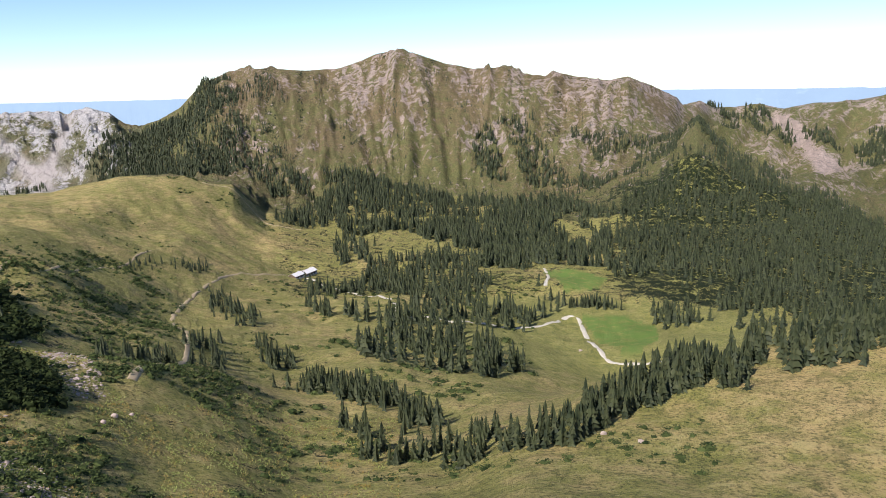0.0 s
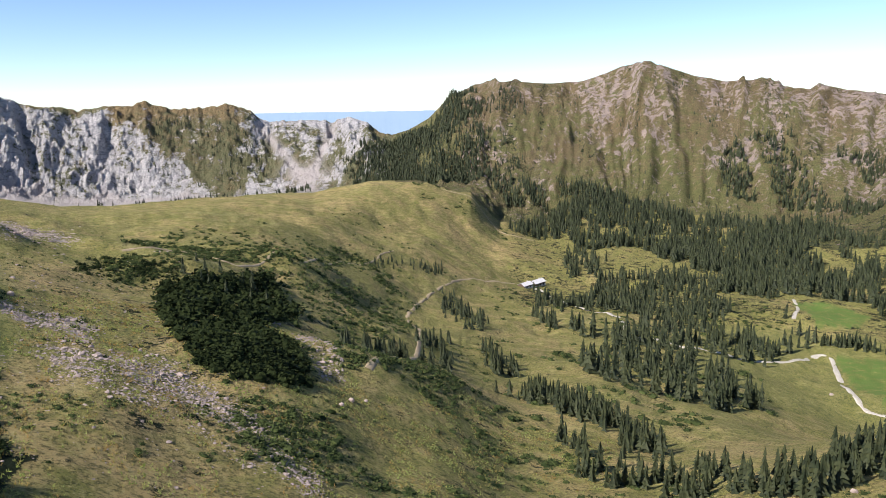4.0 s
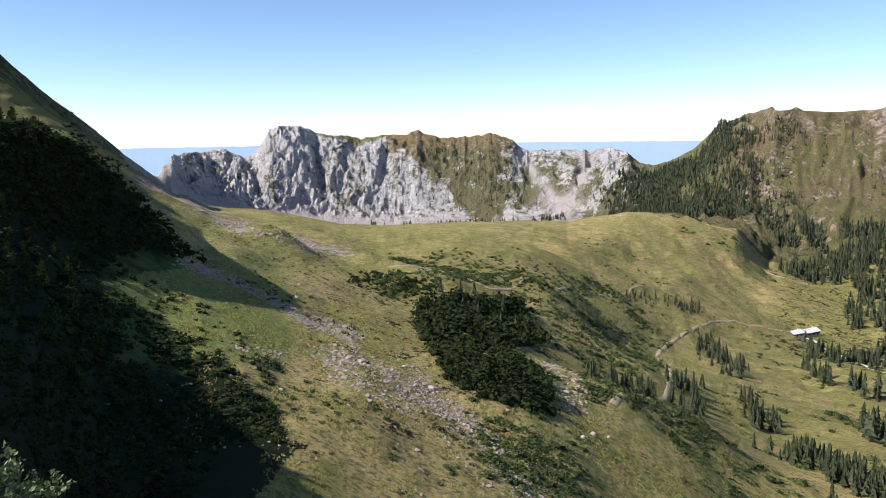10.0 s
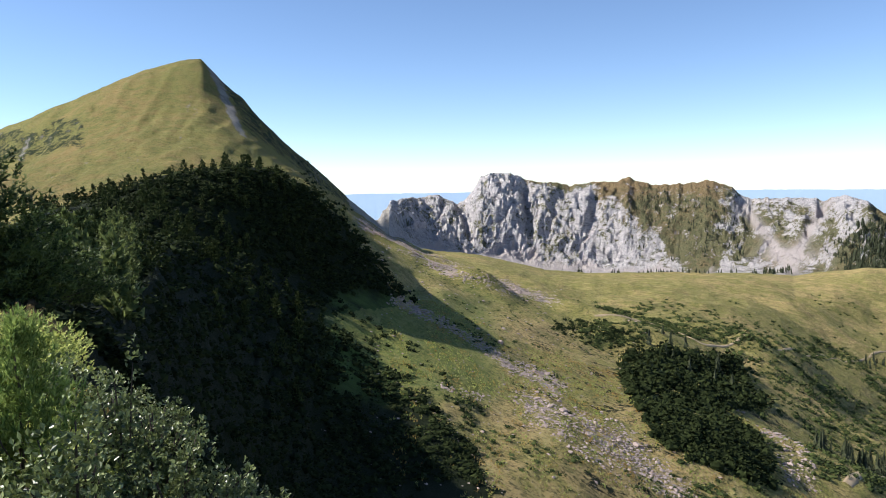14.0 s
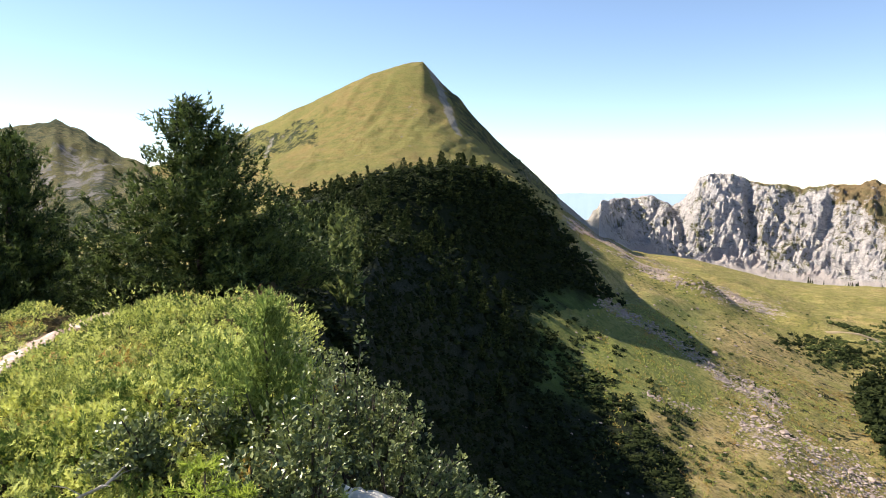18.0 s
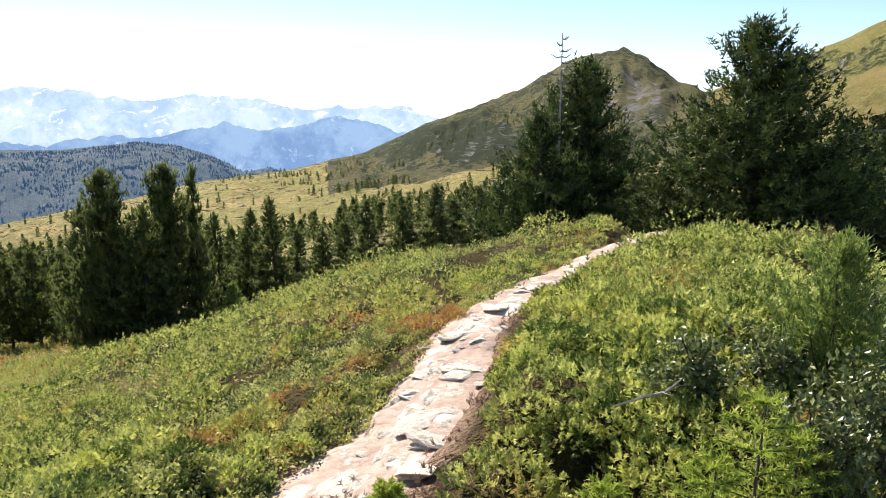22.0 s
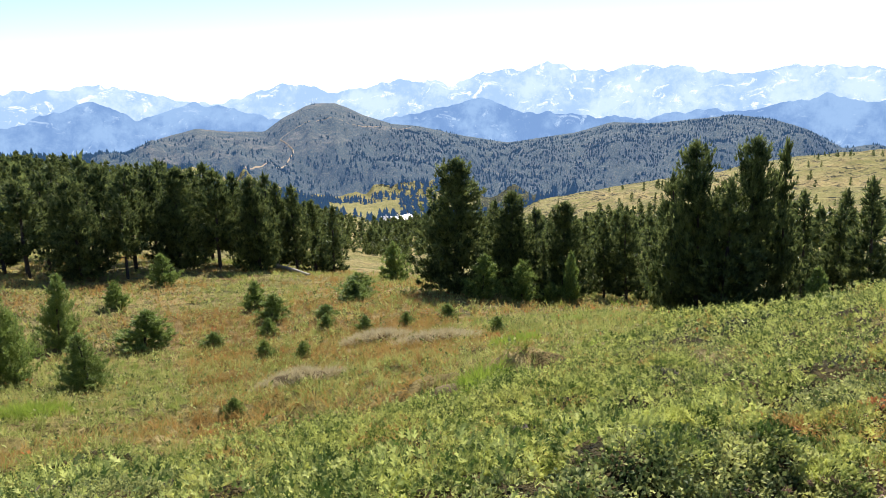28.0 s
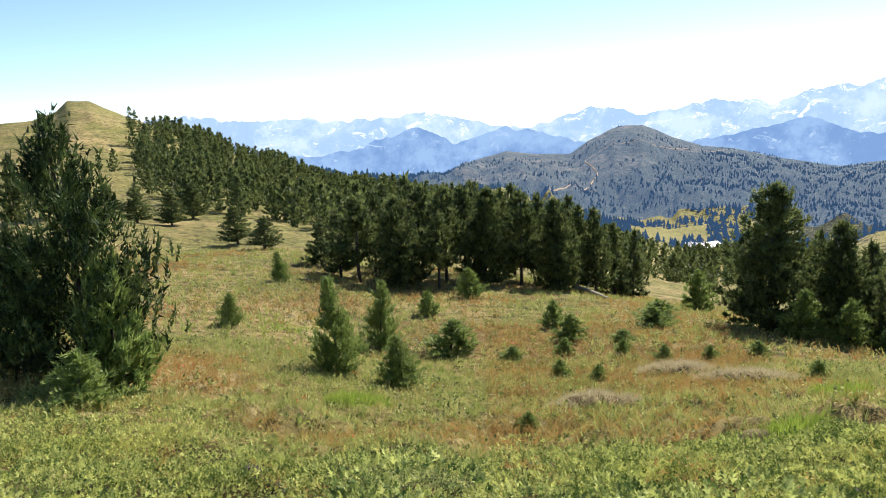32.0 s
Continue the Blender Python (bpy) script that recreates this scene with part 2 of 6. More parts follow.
def shaped(b, r, k, z):
    """The finished height: the section's height z between knots k with the land's own unevenness."""
    a = np.radians(b)
    x, y = -r * np.sin(a), r * np.cos(a)
    # small unevenness that grows with distance
    z = z + fbm(x / 9, y / 9, 3, 3) * np.clip(r * 0.012, 0.0, 0.8) * step(3, 9, r)
    rolling = np.clip((r - 70) * 0.014, 0, 5) * (1 - 0.75 * step(7.4, 8.0, k)) * step(3.2, 3.8, k)
    z = z + fbm(x / 75, y / 75, 4, 5) * rolling * 1.5 + fbm(x / 22, y / 22, 3, 8) * rolling * 0.5
    for hb, hr, up, wide in HUMPS:
        p = polar(hb, hr)
        z = z + up * np.exp(-((x - p[0]) ** 2 + (y - p[1]) ** 2) / wide ** 2)
    warp = fbm(b * 0.35, r / 260, 3, 9)
    steep = step(7.6, 8.8, k) * (1 - step(9.9, 10.0, k))
    main = steep * step(-18, -15, b) * (1 - step(18, 22, b))
    lean = b + (r - 1400) * 0.004 * np.clip((2.9 - b) * 0.35, -1, 1)
    z = z + main * (ridged(lean * 0.42 + warp * 1.2, r / 420, 5, 11) * 25 - 9 + fbm(b * 1.3, r / 60, 4, 12) * 10)
    side = step(8, 8.4, k) * (1 - step(9.85, 10.0, k)) * (1 - step(-20, -18, b)) * step(-62, -50, b)
    z = z + side * (ridged(b * 0.4 + r * 0.002 + warp, r / 400, 5, 13) * 36 - 12)
    rock = step(9.02, 9.3, k) * (1 - step(9.82, 9.98, k)) * step(21, 24, b) * (1 - step(56.5, 58.5, b))
    hollow = np.exp(-((b - 28.5) / 3.2) ** 2)
    across, down = b * 34.5, (k - 9) * 209
    crag = (ridged(across / 80 + down / 52 + warp, down / 70 - across / 120, 4, 17) * 26 - 14 + ridged(across / 28 - down / 28, down / 30 + across / 45, 4, 26) * 13
            + fbm(across / 11, down / 11, 3, 18) * 9)
    z = z + rock * crag * (1 - 0.4 * hollow) * (1 - 0.6 * step(31.5, 33.5, b) * (1 - step(38, 41.5, b)))
    for gb, deep, wide in GULLIES:
        z = z - 0.75 * deep * np.exp(-((b - gb + 1.3 * warp + 1.9 * (k - 9.75) * np.sign(46.0 - gb)) / wide) ** 2) * step(9.2, 9.55, k) * (1 - 0.8 * step(9.8, 10.0, k)) * (1 - 0.7 * step(31, 33, b) * (1 - step(39, 42, b)))
    ribs = step(2.6, 3.4, k) * (1 - step(5.0, 5.7, k)) * step(62, 66, b) * (1 - step(79, 83, b))
    z = z + ribs * (ridged(b * 0.3 + r * 0.012, r / 110, 4, 22) * 4.5 - 1.0) * np.clip(r / 90, 0.2, 1)
    cone = step(7, 8.2, k) * (1 - step(9.8, 10.0, k)) * step(58, 60, b) * (1 - step(85, 90, b))
    z = z + cone * (ridged(b * 0.5 + r * 0.012, r / 170, 5, 19) * 1.9 - 0.5 + fbm(b * 1.0, r / 30, 4, 20) * 1.1)
    fells = step(7.2, 7.6, k) * (1 - step(7.93, 8.0, k)) * step(91, 94, b) * (1 - step(118, 124, b))
    z = z + fells * (ridged(b * 0.5 + 3, r / 130, 5, 21) * 9 - 3.5) * (1 - 0.6 * step(7.7, 7.95, k))
    hill = step(8.6, 9.2, k) * (1 - step(9.5, 9.98, k)) * step(118, 126, b) * (1 - step(178, 184, b))
    z = z + hill * (fbm(b * 0.4, r / 260, 4, 23) * 26 + ridged(b * 0.3, r / 400, 3, 24) * 14)
    # humps of heath and the worn path through them
    gap, along = path_gap(x, y)
    heath = step(1.2, 2.4, r) * (1 - step(13, 20, r)) * step(74, 84, b) * (1 - step(196, 214, b))
    half = path_half(along)
    wide = step(half * 0.8, half + 0.34, gap)
    z = z + heath * (1 + 0.8 * step(122, 150, b)) * (0.26 * np.sqrt(np.abs(grain(x / 0.85, y / 0.85, 34))) - 0.15 + 0.12 * fbm(x / 0.8, y / 0.8, 3, 29) + 0.16 * grain(x / 2.1, y / 2.1, 33)) * wide - 0.07 * (1 - wide) * (1 - step(11, 13, r))
    z = z + 0.025 * grain(x / 0.22, y / 0.22, 31) * (1 - step(10, 14, r))
    return z


def hermite(d, z, u):
    """Height at the knot numbers u (n, m) of the columns d, z (n, K), and the distance."""
    d = np.log(d)
    h = np.diff(d, axis=1)
    s = np.diff(z, axis=1) / h
    m = np.zeros_like(z)
    a, b = s[:, :-1], s[:, 1:]
    ok = a * b > 0
    m[:, 1:-1] = np.where(ok, 2 * a * b / np.where(ok, a + b, 1), 0)
    m[:, 0], m[:, -1] = s[:, 0], s[:, -1]
    i = np.clip(np.floor(u).astype(int), 0, d.shape[1] - 2)
    t = u - i
    g = lambda arr, j: np.take_along_axis(arr, j, axis=1)
    hh = g(h, i)
    zz = (g(z, i) * (1 + 2 * t) * (1 - t) ** 2 + g(z, i + 1) * t * t * (3 - 2 * t)
          + hh * (g(m, i) * t * (1 - t) ** 2 - g(m, i + 1) * t * t * (1 - t)))
    return np.exp(g(d, i) + hh * t), zz


def wrap(b):
    return (np.asarray(b, float) + 60) % 360 - 60


def land(b, r):
    """Height of the ground at bearings b and distances r, and the knot number there."""
    b, r = wrap(np.atleast_1d(b)), np.atleast_1d(np.asarray(r, float))
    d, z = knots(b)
    ld = np.log(d)
    lr = np.log(np.clip(r, 0.06, None))
    i = np.clip((ld <= lr[:, None]).sum(axis=1) - 1, 0, d.shape[1] - 2)
    row = np.arange(len(b))
    u = i + np.clip((lr - ld[row, i]) / (ld[row, i + 1] - ld[row, i]), 0, 1)
    _, zz = hermite(d, z, u[:, None])
    return shaped(b, r, u, zz[:, 0]), u


def ground_z(b, r):
    return float(land(b, r)[0][0])

# ---------------------------------------------------------------- light
SUN_BEARING, SUN_HEIGHT = 143.0, 40.5
world = bpy.data.worlds.new("sky")
scene.world = world
world.use_nodes = True
wn = world.node_tree
sky = wn.nodes.new("ShaderNodeTexSky")
sky.sky_type = "NISHITA"
sky.sun_disc = False
sky.sun_elevation = radians(SUN_HEIGHT)
sky.sun_rotation = radians(-SUN_BEARING)
sky.altitude = 2200
sky.air_density, sky.dust_density, sky.ozone_density = 0.85, 0.1, 2.4
wn.nodes["Background"].inputs["Strength"].default_value = 0.105
wn.links.new(sky.outputs["Color"], wn.nodes["Background"].inputs["Color"])
sun = new("sun", bpy.data.lights.new("sun", "SUN"))
sun.data.energy, sun.data.angle, sun.data.color = 5.0, radians(0.53), (1.0, 0.95, 0.87)
sun.matrix_world = look(polar(SUN_BEARING, 50, 50 * math.tan(radians(SUN_HEIGHT))), (0, 0, 0))

# ---------------------------------------------------------------- materials
class Mat:
    """A small writer for node materials."""

    def __init__(self, name, rough=0.9, spec=0.2):
        self.m = bpy.data.materials.new(name)
        self.m.use_nodes = True
        self.t = self.m.node_tree
        self.b = self.t.nodes["Principled BSDF"]
        self.b.inputs["Roughness"].default_value = rough
        self.b.inputs["Specular IOR Level"].default_value = spec
        self.co = self.t.nodes.new("ShaderNodeTexCoord").outputs["Object"]

    def put(self, value, socket):
        if hasattr(value, "is_output"):
            self.t.links.new(value, socket)
        elif isinstance(value, (tuple, list)) and len(value) == 3 and socket.type == "RGBA":
            socket.default_value = (*value, 1)
        else:
            socket.default_value = value

    def noise(self, scale, detail=4.0, rough=0.6, stretch=None, distort=0.0):
        n = self.t.nodes.new("ShaderNodeTexNoise")
        n.inputs["Scale"].default_value, n.inputs["Detail"].default_value = scale, detail
        n.inputs["Roughness"].default_value, n.inputs["Distortion"].default_value = rough, distort
        co = self.co
        if stretch:
            s = self.t.nodes.new("ShaderNodeMapping")
            s.inputs["Scale"].default_value = stretch
            self.t.links.new(co, s.inputs["Vector"])
            co = s.outputs["Vector"]
        self.t.links.new(co, n.inputs["Vector"])
        return n.outputs["Fac"]

    def cells(self, scale, out="Distance"):
        n = self.t.nodes.new("ShaderNodeTexVoronoi")
        n.inputs["Scale"].default_value = scale
        self.t.links.new(self.co, n.inputs["Vector"])
        return n.outputs[out]

    def attr(self, name):
        n = self.t.nodes.new("ShaderNodeAttribute")
        n.attribute_name = name
        return n.outputs["Fac"]

    def ramp(self, v, lo, hi):
        n = self.t.nodes.new("ShaderNodeMapRange")
        n.interpolation_type = "SMOOTHSTEP"
        self.put(v, n.inputs["Value"])
        n.inputs["From Min"].default_value, n.inputs["From Max"].default_value = lo, hi
        return n.outputs["Result"]

    def calc(self, op, a, b=0.0):
        n = self.t.nodes.new("ShaderNodeMath")
        n.operation = op
        self.put(a, n.inputs[0]), self.put(b, n.inputs[1])
        return n.outputs[0]

    def mix(self, f, a, b):
        n = self.t.nodes.new("ShaderNodeMix")
        n.data_type = "RGBA"
        self.put(f, n.inputs[0]), self.put(a, n.inputs[6]), self.put(b, n.inputs[7])
        return n.outputs[2]

    def island(self):
        return self.t.nodes.new("ShaderNodeNewGeometry").outputs["Random Per Island"]

    def chance(self):
        return self.t.nodes.new("ShaderNodeObjectInfo").outputs["Random"]

    def bump(self, h, dist, strength=1.0):
        n = self.t.nodes.new("ShaderNodeBump")
        n.inputs["Distance"].default_value, n.inputs["Strength"].default_value = dist, strength
        self.put(h, n.inputs["Height"])
        self.t.links.new(n.outputs["Normal"], self.b.inputs["Normal"])
        return self

    def colour(self, c):
        self.put(c, self.b.inputs["Base Color"])
        return self


def land_material(name, green, green2, dry, rock, rock2, scale=1.0, lump=1.0, scrub=(0.028, 0.038, 0.016), crack=(0.1, 0.095, 0.09), shelves=0.12, streak=0.0, tall=0.3):
    """Turf with dry grass, scrub, scree and rock where the land's own masks say; scrub also paints shade."""
    m = Mat(name, 0.95, 0.1)
    big, mid, fine = m.noise(0.012 * scale, 5, 0.65), m.noise(0.09 * scale, 6, 0.7), m.noise(0.8 * scale, 6, 0.75)
    grit = m.noise(0.35 * scale, 8, 0.8)
    turf = m.mix(m.ramp(mid, 0.38, 0.62), green, green2)
    dryness = m.calc("ADD", m.attr("dry"), m.calc("MULTIPLY", m.calc("SUBTRACT", m.calc("ADD", big, mid), 1.0), 1.6))
    turf = m.mix(m.ramp(dryness, 0.15, 0.8), turf, dry)
    turf = m.mix(m.ramp(fine, 0.47, 0.6), turf, m.mix(0.7, turf, (0.03, 0.036, 0.014)))
    turf = m.mix(m.ramp(m.noise(1.9 * scale, 5, 0.8), 0.54, 0.63), turf, m.mix(0.6, turf, (0.42, 0.34, 0.17)))
    shelf = m.noise(0.22 * scale, 5, 0.7, (0.4, 0.4, 3.2), 0.6)
    turf = m.mix(m.ramp(shelf, 0.5, 0.6), turf, m.mix(shelves, turf, (0.06, 0.066, 0.022)))
    turf = m.mix(m.ramp(shelf, 0.44, 0.36), turf, m.mix(shelves, turf, (0.42, 0.35, 0.15)))
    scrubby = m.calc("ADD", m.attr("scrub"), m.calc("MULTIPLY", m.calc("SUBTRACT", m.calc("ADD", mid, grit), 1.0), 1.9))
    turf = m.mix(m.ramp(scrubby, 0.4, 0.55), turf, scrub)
    stone = m.mix(m.ramp(grit, 0.35, 0.65), rock, rock2)
    upright = m.noise((0.075 if streak else 0.12) * scale, 7, 0.72, (1, 1, tall), 1.5)
    stone = m.mix(m.ramp(upright, 0.46, 0.6), stone, m.mix(0.7, stone, rock2))
    stone = m.mix(m.ramp(m.noise(0.05 * scale, 6, 0.7, (1, 1, 2.2), 2.0), 0.5, 0.6), stone, m.mix(0.45, stone, crack))
    stone = m.mix(m.ramp(m.noise(0.22 * scale, 6, 0.8, (1, 1, tall), 1.0), 0.58, 0.68), stone, crack)
    rocky = m.calc("ADD", m.attr("rock"), m.calc("MULTIPLY", m.calc("SUBTRACT", m.calc("ADD", grit, mid), 1.0), 1.5))
    if streak:
        bed = m.calc("MULTIPLY", m.attr("strata"), m.calc("SUBTRACT", m.noise(0.06 * scale, 7, 0.75, (0.3, 0.3, 2.0), 2.5), 0.5))
        rocky = m.calc("ADD", rocky, m.calc("MULTIPLY", m.calc("ADD", m.calc("SUBTRACT", upright, 0.5), bed), streak))
    c = m.mix(m.ramp(rocky, 0.42, 0.56), turf, stone)
    c = m.mix(m.calc("MULTIPLY", m.attr("lush"), m.ramp(mid, 0.25, 0.6)), c, (0.105, 0.16, 0.035))
    c = m.mix(m.calc("MULTIPLY", m.attr("peat"), m.ramp(fine, 0.35, 0.6)), c, (0.19, 0.125, 0.045))
    c = m.mix(m.calc("MULTIPLY", m.attr("fan"), m.ramp(mid, 0.2, 0.5)), c, m.mix(grit, (0.62, 0.55, 0.52), (0.48, 0.42, 0.4)))
    c = m.mix(m.attr("bare"), c, (0.3, 0.2, 0.14))
    m.colour(c)
    m.bump(m.calc("ADD", m.calc("MULTIPLY", mid, 1.5), m.calc("MULTIPLY", grit, 1.3)), 1.6 * lump)
    return m.m


MAIN_M = land_material("mountain turf and red-grey rock", (0.132, 0.135, 0.05), (0.16, 0.142, 0.06), (0.18, 0.128, 0.072), (0.54, 0.42, 0.36), (0.3, 0.23, 0.2), 0.75, 2.6, streak=3.6, tall=0.25)
ROCK_M = land_material("pale limestone", (0.185, 0.18, 0.095), (0.2, 0.185, 0.1), (0.33, 0.225, 0.12), (0.8, 0.74, 0.71), (0.5, 0.465, 0.46), 0.62, 5.5, crack=(0.15, 0.145, 0.15), tall=0.8)
CONE_M = land_material("summit turf", (0.185, 0.18, 0.052), (0.23, 0.204, 0.062), (0.29, 0.2, 0.078), (0.38, 0.35, 0.31), (0.2, 0.185, 0.165), 1.3, 0.8)
FELL_M = land_material("fell turf", (0.092, 0.094, 0.038), (0.115, 0.104, 0.045), (0.18, 0.14, 0.07), (0.33, 0.3, 0.28), (0.13, 0.125, 0.12), 0.7, 1.5)
HILL_M = land_material("wooded hill turf with painted haze", (0.024, 0.036, 0.022), (0.04, 0.05, 0.028), (0.2, 0.155, 0.09), (0.2, 0.18, 0.16), (0.09, 0.085, 0.09), 0.5, 2.0)
# scrub colour here is near black, so it also stands in for ground shade
GROUND_M = land_material("alpine pasture", (0.208, 0.194, 0.054), (0.262, 0.222, 0.076), (0.4, 0.285, 0.125), (0.44, 0.365, 0.33), (0.25, 0.205, 0.185), 1.2, 0.34, (0.013, 0.018, 0.007), shelves=0.36)


def leaf_material(name, a, b, tip, glow=0.3, rough=0.5, patch=None, patch_scale=0.5, spec=0.3, rare=0.62, vivid=None, sprays=None):
    """Leaves or needles: colour varies from leaf to leaf and in patches, and light shines through."""
    m = Mat(name, rough, spec)
    c = m.mix(m.ramp(m.calc("ADD", m.noise(sprays, 3, 0.6), m.calc("MULTIPLY", m.island(), 0.1)), 0.44, 0.66) if sprays else m.island(), a, b)
    c = m.mix(m.ramp(m.noise(0.7, 3), 0.5, 0.72), c, m.mix(0.5, c, tip) if sprays else tip)
    if patch:
        c = m.mix(m.ramp(m.calc("ADD", m.noise(patch_scale, 4, 0.7), m.calc("MULTIPLY", m.island(), 0.12)), rare, rare + 0.1), c, patch)
    if vivid:
        c = m.mix(m.ramp(m.noise(patch_scale * 0.8, 5, 0.7), 0.42, 0.33), c, vivid)
    m.colour(c)
    t = m.t.nodes.new("ShaderNodeBsdfTranslucent")
    m.put(c, t.inputs["Color"])
    mix = m.t.nodes.new("ShaderNodeMixShader")
    mix.inputs[0].default_value = glow
    out = m.t.nodes["Material Output"]
    m.t.links.new(m.b.outputs[0], mix.inputs[1])
    m.t.links.new(t.outputs[0], mix.inputs[2])
    m.t.links.new(mix.outputs[0], out.inputs["Surface"])
    return m.m


def rough_material(name, a, b, scale, rough=0.9, lump=0.02, spec=0.2, c=None, metal=0.0):
    m = Mat(name, rough, spec)
    n = m.noise(scale, 6, 0.7)
    col = m.mix(m.ramp(n, 0.35, 0.65), a, b)
    col = m.mix(m.calc("MULTIPLY", m.chance(), 0.35), col, m.mix(0.5, col, b))
    if c:
        col = m.mix(m.ramp(m.noise(scale * 0.3, 5, 0.7), 0.52, 0.66), col, c)
    m.colour(col)
    m.b.inputs["Metallic"].default_value = metal
    return m.bump(n, lump).m


def painted_haze(name, low, high, patch, strength, scale, rare=0.56):
    """Far ranges and lowland: the haze of many miles of air, painted as emission on their surface."""
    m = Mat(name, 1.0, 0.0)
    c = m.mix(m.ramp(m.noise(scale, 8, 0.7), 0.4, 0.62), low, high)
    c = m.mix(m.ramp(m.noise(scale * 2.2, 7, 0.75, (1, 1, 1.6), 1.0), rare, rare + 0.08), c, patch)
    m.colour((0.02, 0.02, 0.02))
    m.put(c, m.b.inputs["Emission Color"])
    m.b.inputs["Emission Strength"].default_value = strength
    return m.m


SPRUCE_M = leaf_material("spruce needles", (0.016, 0.024, 0.01), (0.052, 0.06, 0.024), (0.062, 0.066, 0.026), 0.14, 0.7)
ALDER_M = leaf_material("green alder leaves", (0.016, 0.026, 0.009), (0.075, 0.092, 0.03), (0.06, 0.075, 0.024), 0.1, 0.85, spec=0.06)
# darker copy of the alder leaves that paints in the flank's shade
SHADE_M = leaf_material("alder leaves darkened for shade", (0.007, 0.012, 0.005), (0.034, 0.044, 0.015), (0.024, 0.032, 0.011), 0.08, 0.85, spec=0.04)
ROW_M = leaf_material("olive pine needles", (0.05, 0.072, 0.024), (0.175, 0.205, 0.066), (0.2, 0.22, 0.07), 0.42, 0.6, spec=0.2, sprays=2.0)
PINE_M = leaf_material("pine needles", (0.02, 0.036, 0.011), (0.115, 0.155, 0.042), (0.125, 0.16, 0.044), 0.22, 0.6, spec=0.2, sprays=3.5)
JUNIPER_M = leaf_material("juniper sprays", (0.085, 0.135, 0.03), (0.62, 0.64, 0.19), (0.64, 0.6, 0.17), 0.36, 0.6, (0.5, 0.3, 0.1), 0.8, 0.1, 0.64, sprays=6.0)
BILBERRY_M = leaf_material("bilberry leaves", (0.085, 0.12, 0.036), (0.52, 0.53, 0.18), (0.54, 0.48, 0.13), 0.36, 0.6, (0.48, 0.19, 0.07), 0.7, 0.15, 0.62, sprays=7.0)
WILLOW_M = leaf_material("willow leaves", (0.045, 0.066, 0.022), (0.24, 0.275, 0.1), (0.18, 0.215, 0.072), 0.24, 0.38, None, 0.5, 0.4)
YOUNG_M = leaf_material("young spruce needles", (0.24, 0.32, 0.05), (0.4, 0.46, 0.08), (0.36, 0.42, 0.08), 0.45, spec=0.15)
GRASS_M = leaf_material("meadow grass", (0.24, 0.29, 0.07), (0.46, 0.45, 0.155), (0.22, 0.32, 0.06), 0.45, 0.7, (0.4, 0.255, 0.085), 0.2, 0.12, 0.54, (0.26, 0.37, 0.06), 2.2)
PALE_M = leaf_material("bleached grass", (0.4, 0.34, 0.2), (0.62, 0.54, 0.34), (0.5, 0.42, 0.24), 0.35, 0.7, spec=0.1)
SEDGE_M = leaf_material("fresh sedge", (0.22, 0.32, 0.05), (0.36, 0.44, 0.07), (0.34, 0.4, 0.07), 0.45, 0.6, spec=0.15)
BOG_M = leaf_material("rusty bog grass", (0.28, 0.17, 0.055), (0.47, 0.3, 0.1), (0.3, 0.3, 0.07), 0.4, 0.7, spec=0.1, sprays=1.2)
SOD_M = rough_material("dark peaty sod", (0.16, 0.11, 0.05), (0.09, 0.065, 0.03), 6, 0.95, 0.03)
HEATHER_M = leaf_material("withered heather", (0.16, 0.1, 0.075), (0.28, 0.18, 0.13), (0.22, 0.16, 0.09), 0.3, 0.8)
BARK_M = rough_material("pine bark", (0.11, 0.085, 0.07), (0.05, 0.04, 0.033), 9, 0.95, 0.03)
DEAD_M = rough_material("bleached dead wood", (0.4, 0.37, 0.33), (0.25, 0.23, 0.2), 14, 0.85, 0.01)
STONE_M = rough_material("pale trail stone", (0.74, 0.68, 0.6), (0.56, 0.49, 0.42), 7, 0.8, 0.02, 0.3, (0.28, 0.25, 0.2))
SCREE_M = rough_material("reddish scree blocks", (0.4, 0.315, 0.275), (0.26, 0.2, 0.175), 0.6, 0.9, 0.1)
EARTH_M = rough_material("trodden reddish earth", (0.54, 0.41, 0.35), (0.38, 0.28, 0.225), 14, 0.95, 0.03, 0.1, (0.74, 0.68, 0.62))
GRAVEL_M = rough_material("pale gravel", (0.5, 0.45, 0.38), (0.38, 0.33, 0.27), 0.8, 0.95, 0.05)
TRACK_M = rough_material("dirt track", (0.42, 0.32, 0.2), (0.32, 0.24, 0.15), 0.5, 0.95, 0.05)
# air haze painted into the emission colours; these slopes hardly take the sun
FAR_M = painted_haze("far peaks in haze", (0.36, 0.53, 0.8), (0.56, 0.71, 0.92), (0.82, 0.9, 1.02), 0.68, 0.0034, 0.55)
MID_M = painted_haze("nearer ranges in haze", (0.18, 0.32, 0.6), (0.3, 0.47, 0.75), (0.44, 0.6, 0.84), 0.64, 0.0036, 0.57)
CLOUD_M = painted_haze("pale summits under cloud", (0.72, 0.86, 1.05), (0.95, 1.02, 1.1), (1.2, 1.22, 1.25), 0.78, 0.003, 0.5)
LOW_M = painted_haze("lowland in haze", (0.4, 0.55, 0.76), (0.44, 0.6, 0.8), (0.46, 0.62, 0.82), 0.72, 0.0008)


def haze_glow(mat, colour, strength):
    """The faint glow of the air in front of distant country, painted as emission on its surface."""
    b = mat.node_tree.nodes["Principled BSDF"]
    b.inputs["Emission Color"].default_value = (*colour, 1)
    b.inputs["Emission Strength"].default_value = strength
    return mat


